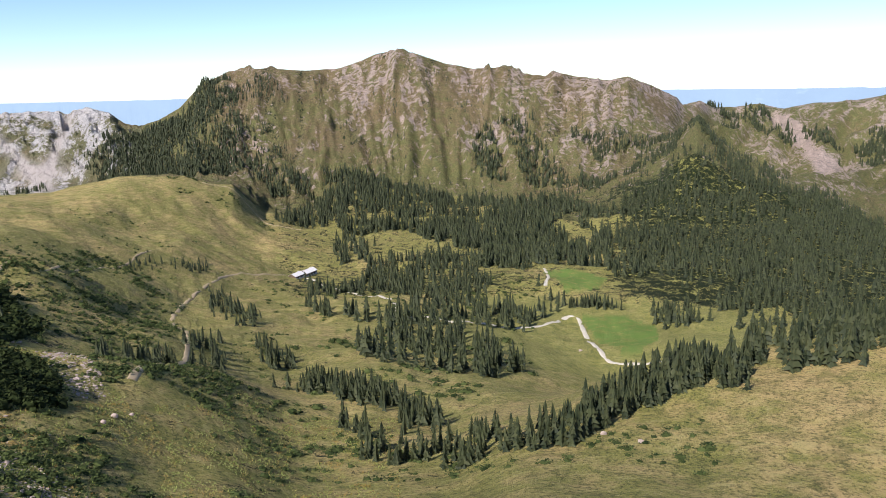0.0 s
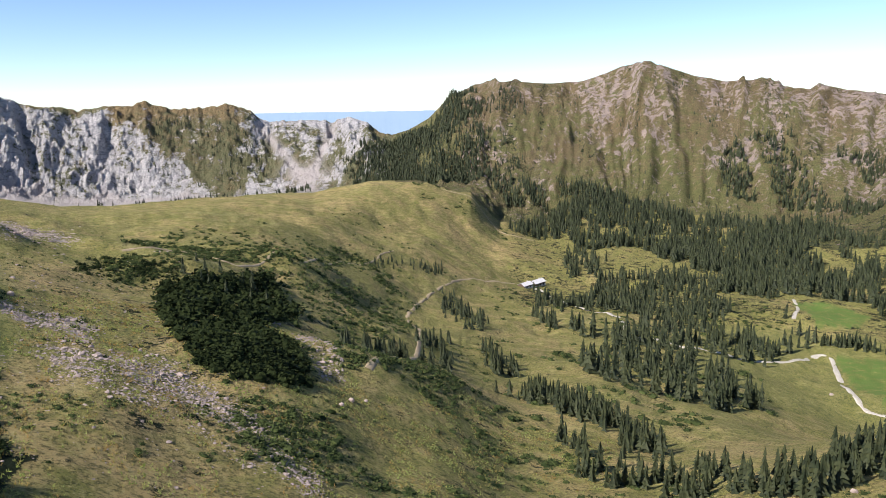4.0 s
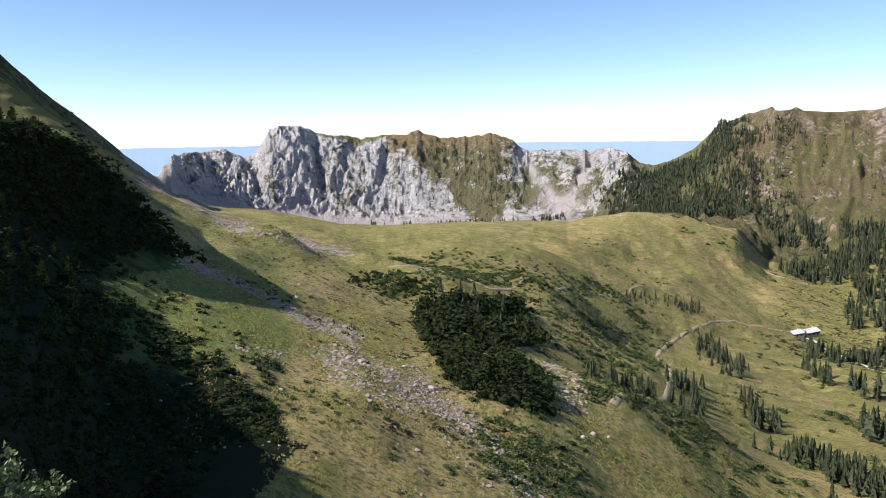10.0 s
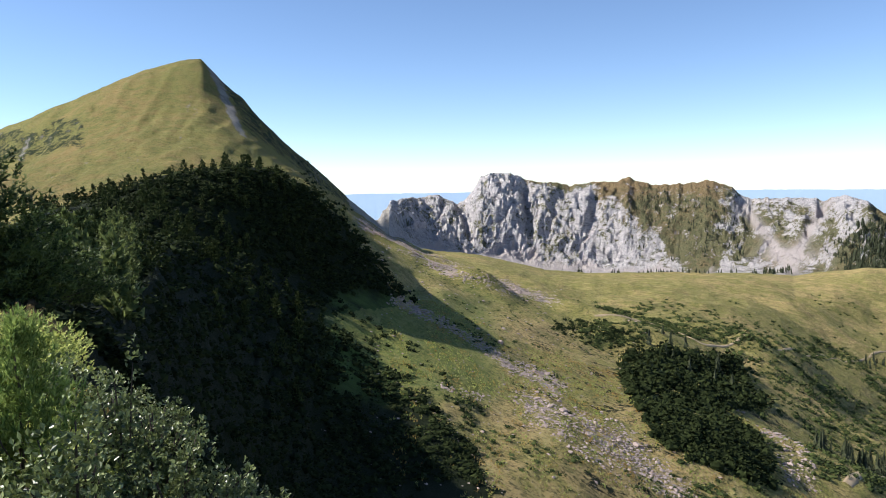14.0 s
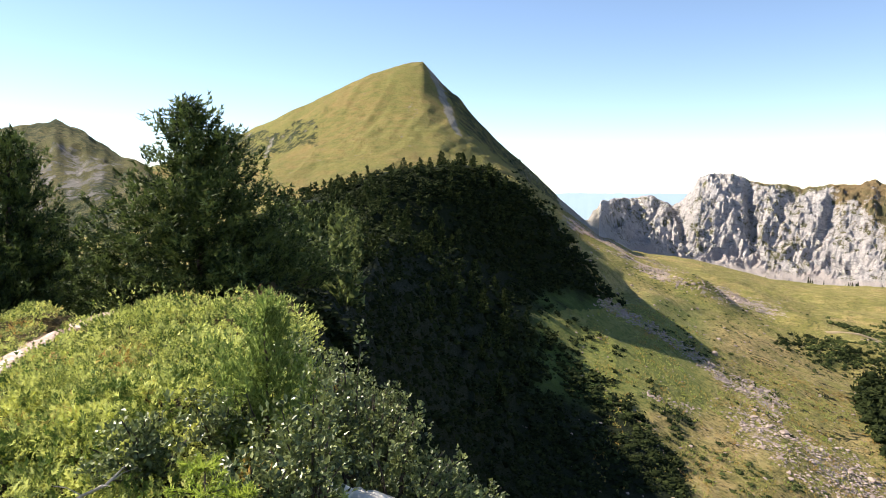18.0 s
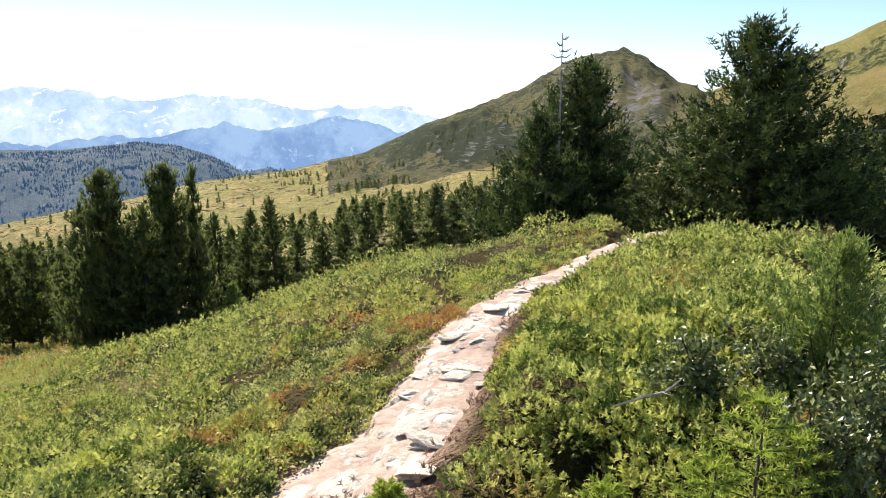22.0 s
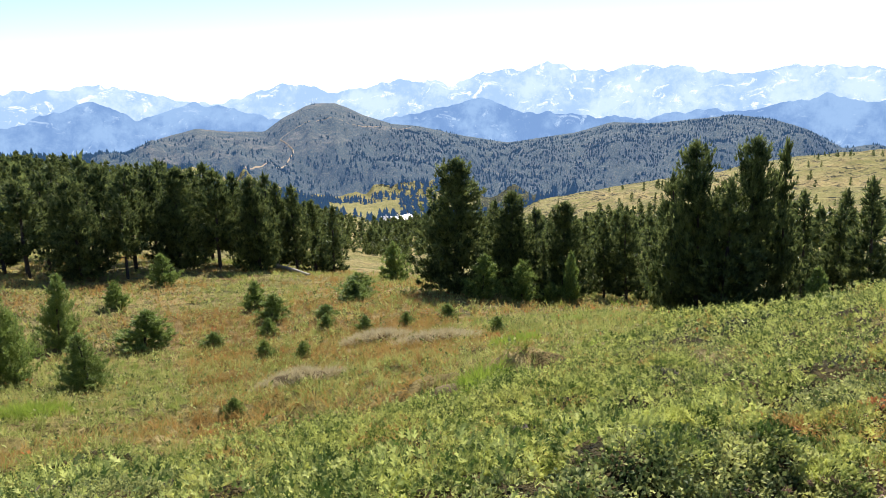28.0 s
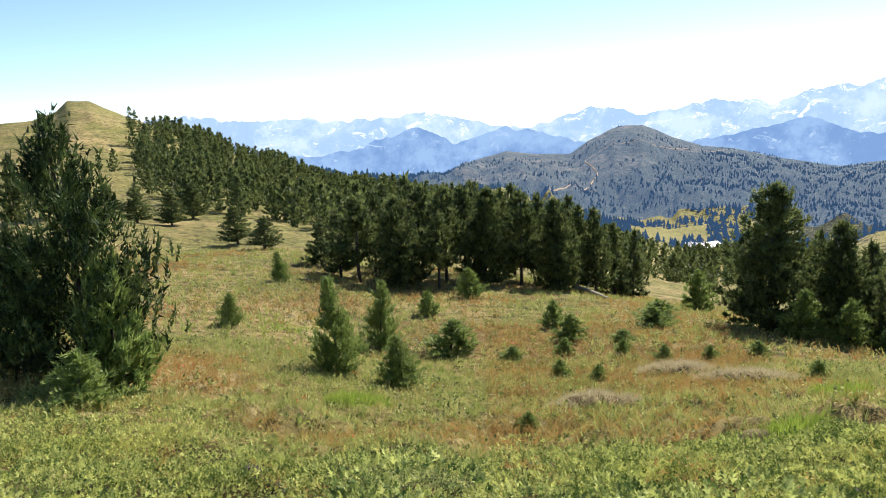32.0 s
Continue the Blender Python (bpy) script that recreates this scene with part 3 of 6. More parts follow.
# blue haze put onto the far conifers and the hill turf as emission
HILLTREE_M = haze_glow(rough_material("distant conifers with painted haze", (0.012, 0.028, 0.014), (0.024, 0.044, 0.022), 0.05, 1.0, 0.02, 0.0), (0.12, 0.28, 0.64), 0.135)
haze_glow(HILL_M, (0.15, 0.3, 0.62), 0.16)

FRESH_M = leaf_material("fresh pine needles", (0.1, 0.155, 0.038), (0.31, 0.38, 0.1), (0.29, 0.35, 0.09), 0.4, 0.6, spec=0.2)

# ---------------------------------------------------------------- ground and mountains
def mesh_object(name, verts, faces, mat, attrs=None, smooth=True, parent=None):
    me = bpy.data.meshes.new(name)
    verts, faces = np.asarray(verts, np.float32), np.asarray(faces, np.int32)
    n = faces.shape[1]
    me.vertices.add(len(verts))
    me.vertices.foreach_set("co", verts.ravel())
    me.loops.add(faces.size)
    me.loops.foreach_set("vertex_index", faces.ravel())
    me.polygons.add(len(faces))
    me.polygons.foreach_set("loop_start", np.arange(0, faces.size, n, dtype=np.int32))
    me.polygons.foreach_set("use_smooth", np.full(len(faces), smooth))
    for key, value in (attrs or {}).items():
        me.attributes.new(key, "FLOAT", "POINT").data.foreach_set("value", np.asarray(value, np.float32))
    me.update(calc_edges=True)
    me.materials.append(mat)
    ob = new(name, me)
    if parent:
        ob.parent = parent
    return ob


COLS = np.concatenate([np.arange(-60, -34, 1.0), np.arange(-34, -18, 0.2), np.arange(-18, 58, 0.14), np.arange(58, 210, 0.2), np.arange(210, 300.01, 1.0)])
PER = [2, 24, 26, 18, 18, 24, 26, 30, 38, 46, 4, 2]
ROWS = np.concatenate([k + np.arange(n) / n for k, n in enumerate(PER)] + [[12.0]])


def inside(b, r, plot):
    """Which of the places b, r lie inside the outline plot of bearings and distances."""
    hit = np.zeros(np.shape(b), bool)
    for (b1, r1), (b2, r2) in zip(plot, plot[1:] + plot[:1]):
        cross = (r1 > r) != (r2 > r)
        hit ^= cross & (b < b1 + (r - r1) * (b2 - b1) / ((r2 - r1) or 1e-9))
    return hit


HAY_FIELDS = ([(-7.9, 719), (-9.6, 734), (-12.9, 704), (-12.3, 662), (-9.7, 642)],
              [(-10.9, 568), (-14.1, 580), (-16.7, 557), (-17.0, 503), (-15.1, 463), (-12.4, 498)])


GLADES = ([(165.8, 965), (159, 900), (159, 838), (165, 885)], [(162.8, 740), (157, 785), (157, 610), (161.8, 490)], [(150, 640), (144, 700), (143, 600), (149, 560)])


def bare_top(b, el):
    """The open ground on the broad hill."""
    foot = np.interp(b, [150, 155.5, 158, 162, 166, 172, 176, 179], [0, -3.4, -3.6, -4.6, -6.0, -5.8, -4.4, 0]) + 0.5 * fbm(b * 0.9, el * 0.9, 3, 58)
    return step(foot - 0.15, foot + 0.25, el) * step(153.5, 155.5, b) * (1 - step(176, 178, b))


# Tongues of scree: bearings and angles along the middle, half width in degrees, how solid.
TONGUES = [((45.5, 49.8, 53.5, 57.3, 60.7), (-9.35, -8.34, -6.92, -4.68, -2.74), 0.36, 0.95), ((44.8, 48.3, 51.2, 54.1, 57.5), (-15.9, -14.4, -12.55, -10.98, -9.2), 0.42, 1.0),
           ((51, 54), (-16.8, -15.95), 0.25, 0.6), ((29, 30.7, 34.9, 38.6, 43.1, 47.5), (-29, -27.3, -23.4, -20.5, -18.9, -17.2), 1.15, 0.8), ((34, 39.5, 44.9), (-27, -22.8, -19.3), 0.4, 0.4)]


def scree_cover(b, el, drift):
    """How thickly blocks cover the slope, 0 to 1."""
    cover = 0.0
    for bs, els, wide, solid in TONGUES:
        off = np.abs(el - np.interp(b, bs, els) + drift)
        cover = np.maximum(cover, solid * (1 - step(wide * 0.6, wide * 1.7, off)) * step(bs[0] - 1.5, bs[0] + 0.5, b) * (1 - step(bs[-1] - 0.5, bs[-1] + 1, b)))
    return cover


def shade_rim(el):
    """Bearing at which the scrub and painted shadow of the shady flank end, by the angle of fall."""
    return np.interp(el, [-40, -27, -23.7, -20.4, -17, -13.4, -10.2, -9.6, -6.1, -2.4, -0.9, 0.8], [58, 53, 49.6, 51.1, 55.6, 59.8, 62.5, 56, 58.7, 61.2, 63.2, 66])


def masks(B, Rr, U, Z):
    """How rocky, dry and scrubby the land is; the scrub mask also carries painted shade."""
    a = np.radians(B)
    x, y = -Rr * np.sin(a), Rr * np.cos(a)
    between = lambda v, lo, hi, s: step(lo - s, lo, v) * (1 - step(hi, hi + s, v))
    rock, dry, scrub = np.zeros_like(Z), np.full_like(Z, 0.25), np.zeros_like(Z)
    el = np.degrees(np.arctan2(Z, Rr))
    bend = fbm(B * 0.35, Rr / 260, 3, 9)
    streak = ridged(B * 1.0 + Rr * 0.003 + bend * 2.2, Rr / 150, 5, 41) + 0.5 * fbm(B * 0.25, Rr / 200, 2, 42)
    low = 0.8 * (1 - step(-14, -6, B))
    main = between(B, -17, 15, 3) * step(8.25 - low, 9.1 - low, U)
    rock += main * np.clip(0.21 + 0.5 * (streak - 0.15) + 0.22 * step(9.2, 10, U) * between(B, -16, 6, 2) - 0.12 * step(6, 10, B), 0, 0.55)
    strata = main * (1 - step(-4, 1, B)) * 0.35
    dry += main * (0.2 + 0.3 * step(9, 10, U))
    scrub += main * 0.5 * step(0.1, 0.6, ridged(B * 0.7, Rr / 300, 3, 43)) - main * 0.1
    right = (1 - step(-19, -17, B)) * step(7.6, 8.0, U)
    rock += right * np.clip(0.1 + 0.6 * (streak - 0.1) + 0.3 * step(9.5, 10, U), 0, 0.7)
    massif = between(B, 22.6, 60, 1.2) * step(8.6, 9, U)
    fray = fbm(B * 1.1, el * 1.1, 4, 47)
    green = step(-1.0, 0.6, 42.3 + 1.08 * (el + 0.1) - B + fray * 2.5) * step(31.6, 33.2, B + fray * 2)
    fold = np.clip(ridged(B * 0.8 + el * 0.5, el * 0.6, 4, 45), -0.5, 1)
    rock += massif * np.clip(0.66 + 0.25 * fbm(B * 0.8, Rr / 200, 3, 44) - green * (0.46 - 0.34 * fold), 0, 1)
    rock -= massif * (1 - step(30.8, 31.8, B)) * (0.36 - 0.5 * fold) * (1 - step(-2.6, -1.6, el))
    rock -= massif * step(9.86, 10, U) * between(B, 33, 46, 2) * 0.7
    scrub += massif * green * 0.22
    dry += massif * (step(-2.4, -0.8, el) * green * 0.4 + step(9.85, 10, U) * 0.4)
    fan = massif * between(B, 34, 57, 1) * (1 - step(-6.1 + 0.9 * ridged(B * 0.55, B * 0, 2, 46), -5.9 + 0.9 * ridged(B * 0.55, B * 0, 2, 46), el - 0.09 * (B - 45)))
    runs = np.exp(-(((B - 28.6) - (el + 6.0) * 0.75) / 0.45) ** 2) + np.exp(-(((B - 28.2) + (el + 6.0) * 0.5) / 0.35) ** 2) + np.exp(-(((B - 28.4) / 1.6) ** 2 + ((el + 5.6) / 0.6) ** 2))
    fan = np.maximum(fan, massif * between(el, -6.6, -2.2, 0.8) * np.clip(runs, 0, 1))
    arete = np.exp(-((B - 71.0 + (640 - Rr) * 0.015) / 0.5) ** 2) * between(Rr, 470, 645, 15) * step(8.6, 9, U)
    # scrub on the arete's sunless side, thickened to paint in its shade
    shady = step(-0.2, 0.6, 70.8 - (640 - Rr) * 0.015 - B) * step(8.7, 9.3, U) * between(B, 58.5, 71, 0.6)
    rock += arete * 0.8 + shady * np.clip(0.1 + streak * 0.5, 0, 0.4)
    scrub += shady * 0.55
    lines = step(0.45, 0.8, ridged(B * 0.9 + Rr * 0.012, Rr / 240, 3, 48)) * between(B, 71.5, 90, 1) * between(U, 7.6, 9.9, 0.5)
    rock += lines * 0.36
    scrub += lines * 0.2
    scar = np.exp(-((B + 25.2 + (el + 3.6) * -0.85) / 0.75) ** 2) * between(el, -8.2, -3.2, 0.6) * step(8.9, 9.2, U) * step(-34, -30, B)
    rock += scar * 0.9
    crag = between(B, 79.5, 86, 1) * between(el - (85 - B) * 0.22 + 0.5 * fbm(B * 1.3, el * 1.3, 3, 66), 1.5, 3.1, 0.25) * step(8, 8.6, U)
    rock += crag * np.clip(0.05 + streak * 0.5, 0, 0.45)
    scrub += crag * 0.5
    cone = between(B, 58, 90, 2) * step(7, 8, U)
    dry += cone * 0.1
    fell = between(B, 92, 116, 1) * between(U, 7.2, 8.1, 0.3)
    cliff = between(B + fbm(B * 0.8, el * 0.8, 3, 50) * 2, 104.8, 112.6, 0.8) * between(el + fbm(B * 0.7, el, 3, 51) * 1.4 + (109 - B) * 0.06, -3.9, -1.6, 0.3)
    talus = between(B, 93, 98.4, 0.8) * between(el + fbm(B, el, 3, 52), -1.6, 1.8, 0.7)
    rock += fell * talus * 0.3 + fell * cliff * 0.2
    scrub += fell * cliff * 0.85 - fell * 0.05
    rock += fell * np.clip(streak * 0.4 - 0.05, 0, 0.35)
    scrub += fell * (0.22 + 0.3 * fbm(B * 0.5, Rr / 150, 3, 49))
    scrub += between(B, 94, 150, 2) * between(Rr, 40, 900, 30) * 0.3
    dry += between(B, 100, 150, 3) * between(Rr, 120, 900, 30) * 0.05
    # scree tongues under the ridge
    drift = fbm(x / 30, y / 30, 3, 53) * 0.9
    rock += scree_cover(B, el, drift) * between(U, 3.5, 8.0, 0.4) * 0.5
    # shadow of the ridge painted on its flank with the dark scrub colour
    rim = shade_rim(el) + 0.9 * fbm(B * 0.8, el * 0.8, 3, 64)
    flank_shade = step(rim - 0.6, rim + 1.2, B) * (1 - step(82, 86, B)) * between(U, 1.6, 6.2, 0.6)
    scrub += flank_shade * 1.0
    humps = between(B, 26, 46, 4) * between(Rr, 200, 520, 80) * 0.12 + between(B, 15, 40, 5) * between(Rr, 130, 260, 40) * 0.12 + between(B, -4, 14, 4) * between(Rr, 160, 700, 60) * 0.12
    scrub += humps + between(B, 36, 56, 4) * between(Rr, 80, 260, 40) * 0.1
    bench = (1 - step(-6, 0, B)) * between(Rr, 130, 235, 20) * step(-50, -40, B)
    dry += bench * 0.2 + between(B, 36, 56, 4) * between(Rr, 80, 260, 40) * 0.18
    pasture = between(B, 12, 30, 4) * between(Rr, 640, 1010, 60)
    dry += pasture * 0.12
    floor = between(B, -24, -4, 4) * between(Rr, 420, 600, 40)
    dry -= floor * 0.2
    bowl = between(B, 150, 205, 12) * between(Rr, 12, 60, 6)
    dry += bowl * 0.08
    woods = between(B, -40, 12, 2) * between(Rr, 650, 1200, 60) * (1 + 0.8 * (1 - step(-16, -12, B))) + (between(B, 118, 190, 4) * step(7.6, 8.6, U)) * 1.1
    scrub += woods * 0.35
    top = bare_top(B, el) * step(8, 8.6, U)
    dry += top * 0.45 - between(B, 118, 190, 4) * step(7.8, 8.6, U) * 0.45
    scrub -= top * 0.5
    rock += top * np.clip(ridged(B * 0.6 + el, el * 1.2, 4, 57) * 0.4, 0, 0.3)
    glade = np.zeros_like(Z)
    for plot in GLADES:
        glade = np.maximum(glade, inside(B, Rr, plot).astype(float))
    scrub -= glade * 1.2
    dry += glade * 0.1
    # ground among the heath cushions darkened, painting the shade of the gaps
    scrub += step(1.2, 1.6, Rr) * (1 - step(0.9, 1.1, Rr / np.interp(B, [70, 80, 90, 120, 132, 138, 143, 150, 160, 166, 175, 185, 193, 215, 225], [0.1, 9, 12, 26, 23, 17, 12.5, 9.5, 8.8, 9.2, 11, 11.5, 11, 10, 0.1]))) * 0.7
    lush = np.zeros_like(Z)
    for plot in (HAY_FIELDS):
        lush = np.maximum(lush, inside(B, Rr, plot).astype(float))
    lush = np.maximum(lush, floor * 0.15)
    lush = np.maximum(lush, 0.6 * between(B, 51, 61, 3) * between(el + fbm(B * 0.6, el, 3, 68), -16, -9.5, 1.5))
    bare = np.zeros_like(Z)
    close = Rr < 16
    gap, along = path_gap(x[close], y[close])
    bare[close] = 1 - step(path_half(along) + 0.02, path_half(along) + 0.2, gap)
    peat = between(B, 156, 190, 5) * between(Rr, 16, 46, 4) * np.clip(fbm(x / 3.4, y / 3.4, 3, 61) * 3.0 + 0.2, 0, 1)
    litter = step(1.0, 1.6, Rr) * (1 - step(13, 17, Rr)) * between(B, 82, 214, 4)
    peat = np.maximum(peat, 0.45 * litter)
    return {"rock": rock, "dry": dry, "scrub": scrub, "lush": lush, "bare": bare, "peat": peat, "fan": fan, "strata": strata}


def build_land():
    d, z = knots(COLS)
    U = np.broadcast_to(ROWS, (len(COLS), len(ROWS)))
    rr, zz = hermite(d, z, U)
    B = np.broadcast_to(COLS[:, None], U.shape)
    zz = shaped(B, rr, U, zz)
    zz[-1], rr[-1] = zz[0], rr[0]
    a = np.radians(B)
    P = np.stack([-rr * np.sin(a), rr * np.cos(a), zz], axis=2)
    M = masks(B, rr, U, zz)
    ids = np.arange(U.size).reshape(U.shape)
    quads = np.stack([ids[:-1, :-1], ids[:-1, 1:], ids[1:, 1:], ids[1:, :-1]], axis=2)[:, :, ::-1]
    bm_, um = (B[:-1, :-1] + B[1:, :-1]) / 2, (U[:-1, :-1] + U[:-1, 1:]) / 2
    owner = np.zeros(bm_.shape, int)
    for k, lo, hi, u in ((1, -17.5, -4, 7.3), (1, -4, 21.8, 8), (2, 21.8, 57.8, 8.5), (3, -60, -17.5, 7.6), (4, 57.8, 91, 7), (5, 91, 119, 7), (6, 119, 186, 9)):
        owner[(bm_ >= lo) & (bm_ < hi) & (um > u)] = k
    flatP = P.reshape(-1, 3)
    made = []
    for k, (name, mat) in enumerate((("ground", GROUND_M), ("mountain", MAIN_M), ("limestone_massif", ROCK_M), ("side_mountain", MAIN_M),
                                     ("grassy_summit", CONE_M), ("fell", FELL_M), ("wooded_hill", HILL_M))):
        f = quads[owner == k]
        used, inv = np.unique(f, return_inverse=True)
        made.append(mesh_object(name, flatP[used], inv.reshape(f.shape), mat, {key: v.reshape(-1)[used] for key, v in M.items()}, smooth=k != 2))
    return made


ground, mountain, massif, side_mountain, grassy_summit, fell, wooded_hill = build_land()
tagged(ground, "green and ochre alpine pasture on slopes and valley floor", "ground", kind="structure")
for ob, words in ((mountain, "long mountain with green flanks and reddish-grey rock ribs"), (massif, "jagged pale grey limestone massif with scree fans"),
                  (side_mountain, "wooded mountain with a bare landslip scar"), (grassy_summit, "pointed grassy summit with a rocky arete"),
                  (fell, "dark fell with rocky slope and dry turf"), (wooded_hill, "broad wooded hill with a bare top")):
    tagged(ob, words, "mountain", kind="structure")

# ---------------------------------------------------------------- distance
def range_strip(name, mat, line, dist, foot, rough, seed, label):
    """A far range: a crest of bearings and angles at a distance, its flank falling towards the viewer."""
    line = np.array(line, float).reshape(-1, 2)
    b = np.arange(line[0, 0], line[-1, 0], 0.12)
    top = np.interp(b, line[:, 0], line[:, 1]) + fbm(b * 1.1, b * 0, 4, seed) * rough
    rows = 14
    t = np.linspace(0, 1, rows)[None, :]
    el = foot + (top[:, None] - foot) * t
    r = dist * (0.9 + 0.1 * t) + ridged(b[:, None] * 0.7 + 0 * t, t * 2.0 + 0 * b[:, None], 4, seed + 5) * 70 * np.sin(np.pi * t)
    z = r * np.tan(np.radians(el))
    a = np.radians(b)[:, None]
    P = np.stack([-r * np.sin(a), r * np.cos(a), z], axis=2).reshape(-1, 3)
    ids = np.arange(len(b) * rows).reshape(len(b), rows)
    q = np.stack([ids[:-1, :-1], ids[:-1, 1:], ids[1:, 1:], ids[1:, :-1]], axis=2).reshape(-1, 4)[:, ::-1]
    return tagged(mesh_object(name, P, q, mat), label, "backdrop", kind="structure")


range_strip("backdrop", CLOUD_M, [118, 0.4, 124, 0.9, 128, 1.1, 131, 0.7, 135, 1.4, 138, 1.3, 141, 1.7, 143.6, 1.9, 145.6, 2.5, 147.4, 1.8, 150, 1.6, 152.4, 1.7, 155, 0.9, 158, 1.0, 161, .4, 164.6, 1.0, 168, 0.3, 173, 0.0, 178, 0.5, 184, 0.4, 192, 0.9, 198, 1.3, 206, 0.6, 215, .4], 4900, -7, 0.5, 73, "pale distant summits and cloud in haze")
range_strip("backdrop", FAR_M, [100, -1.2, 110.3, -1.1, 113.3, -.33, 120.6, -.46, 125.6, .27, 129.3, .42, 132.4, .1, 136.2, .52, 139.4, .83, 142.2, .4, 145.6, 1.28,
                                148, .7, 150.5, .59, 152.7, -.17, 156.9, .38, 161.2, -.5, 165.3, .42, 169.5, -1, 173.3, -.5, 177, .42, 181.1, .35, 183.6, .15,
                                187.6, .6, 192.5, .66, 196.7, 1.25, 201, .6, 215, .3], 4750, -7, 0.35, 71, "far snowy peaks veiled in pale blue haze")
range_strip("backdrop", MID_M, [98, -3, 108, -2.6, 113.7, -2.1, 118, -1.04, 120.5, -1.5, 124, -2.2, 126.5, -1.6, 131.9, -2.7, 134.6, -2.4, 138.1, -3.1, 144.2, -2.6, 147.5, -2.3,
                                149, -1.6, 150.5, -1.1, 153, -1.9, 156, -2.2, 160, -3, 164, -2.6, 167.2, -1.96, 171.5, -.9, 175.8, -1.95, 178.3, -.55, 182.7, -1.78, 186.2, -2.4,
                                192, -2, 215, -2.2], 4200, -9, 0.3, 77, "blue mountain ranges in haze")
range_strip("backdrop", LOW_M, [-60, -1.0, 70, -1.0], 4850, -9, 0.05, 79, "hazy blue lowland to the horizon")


# ---------------------------------------------------------------- plant shapes
def unit(v):
    return v / np.maximum(np.linalg.norm(v, axis=-1, keepdims=True), 1e-9)


def blades(P, D, n, length, width, rng, spread=0.8):
    """n narrow three-cornered needles at each place P, fanned round the direction D."""
    P, D = np.repeat(P, n, 0), np.repeat(D, n, 0)
    way = unit(D + rng.normal(0, spread, D.shape))
    side = unit(np.cross(way, rng.normal(0, 1, D.shape)))
    long = length * rng.uniform(0.6, 1.25, (len(P), 1))
    P = P + rng.normal(0, length * 0.12, P.shape)
    V = np.stack([P - side * width / 2, P + side * width / 2, P + way * long], axis=1).reshape(-1, 3)
    return V, np.arange(len(V)).reshape(-1, 3)


def leaflets(P, D, n, length, width, rng, spread=0.9):
    """n four-cornered leaves at each place P, folded along the middle."""
    P, D = np.repeat(P, n, 0), np.repeat(D, n, 0)
    way = unit(D + rng.normal(0, spread, D.shape))
    side = unit(np.cross(way, rng.normal(0, 0.6, D.shape) + [0, 0, 1.0]))
    up = np.cross(side, way)
    long = length * rng.uniform(0.65, 1.2, (len(P), 1))
    P = P + rng.normal(0, length * 0.5, P.shape)
    mid = P + way * long * 0.5 + up * long * 0.12
    V = np.stack([P, mid - side * width / 2, P + way * long, mid + side * width / 2], axis=1).reshape(-1, 3)
    i = np.arange(0, len(V), 4)
    F = np.stack([np.stack([i, i + 1, i + 2], 1), np.stack([i, i + 2, i + 3], 1)], 1).reshape(-1, 3)
    return V, F


def fronds(P, D, n, length, width, rng, spread=0.4):
    """Flat sprays: a row of paired needles along a short axis, one needle at its end."""
    P, D = np.repeat(P, n, 0), np.repeat(D, n, 0)
    way = unit(D + rng.normal(0, spread, D.shape))
    side = unit(np.cross(way, rng.normal(0, 0.45, D.shape) + [0, 0, 1.0]))
    up = np.cross(side, way)
    L, W = length * rng.uniform(0.6, 1.25, (len(P), 1)), width * rng.uniform(0.8, 1.2, (len(P), 1))
    V = []
    for s in ((0.12, 0.4, 0.66) if length < 0.053 else (0.2, 0.55)):
        for turn in (-1, 1):
            base = P + way * L * s
            V += [base - way * L * 0.14, base + way * L * 0.2, base + way * L * 0.3 + side * turn * W * (1.1 - s) + up * W * rng.normal(0, 0.25, (len(P), 1))]
    V += [P + way * L * 0.62 - side * W * 0.3, P + way * L * 0.62 + side * W * 0.3, P + way * L]
    V = np.stack(V, axis=1).reshape(-1, 3)
    return V, np.arange(len(V)).reshape(-1, 3)


def tube(points, radii, sides=6):
    points = np.asarray(points, float)
    d = unit(np.gradient(points, axis=0))
    s = unit(np.cross(d, [0.31, 0.17, 0.93]))
    t = np.cross(d, s)
    a = np.arange(sides) * 2 * np.pi / sides
    V = (points[:, None] + np.asarray(radii)[:, None, None] * (np.cos(a)[None, :, None] * s[:, None] + np.sin(a)[None, :, None] * t[:, None])).reshape(-1, 3)
    F = []
    for k in range(len(points) - 1):
        for j in range(sides):
            p, q = k * sides + j, k * sides + (j + 1) % sides
            F += [(p, q, q + sides), (p, q + sides, p + sides)]
    return V, np.array(F)


def join(pieces):
    V, F, n = [], [], 0
    for v, f in pieces:
        V.append(v), F.append(np.asarray(f) + n)
        n += len(v)
    return np.concatenate(V), np.concatenate(F)


def rock(rng, sub=1):
    """A rough block."""
    bm = bmesh.new()
    bmesh.ops.create_icosphere(bm, subdivisions=sub, radius=1)
    V = np.array([v.co[:] for v in bm.verts])
    F = np.array([[v.index for v in f.verts] for f in bm.faces])
    bm.free()
    for _ in range(5):
        n = unit(rng.normal(0, 1, 3))
        d = V @ n
        V = V - np.outer(np.maximum(d - rng.uniform(0.45, 0.75), 0), n)
    return V * (1 + rng.uniform(-0.12, 0.12, (len(V), 1))), F


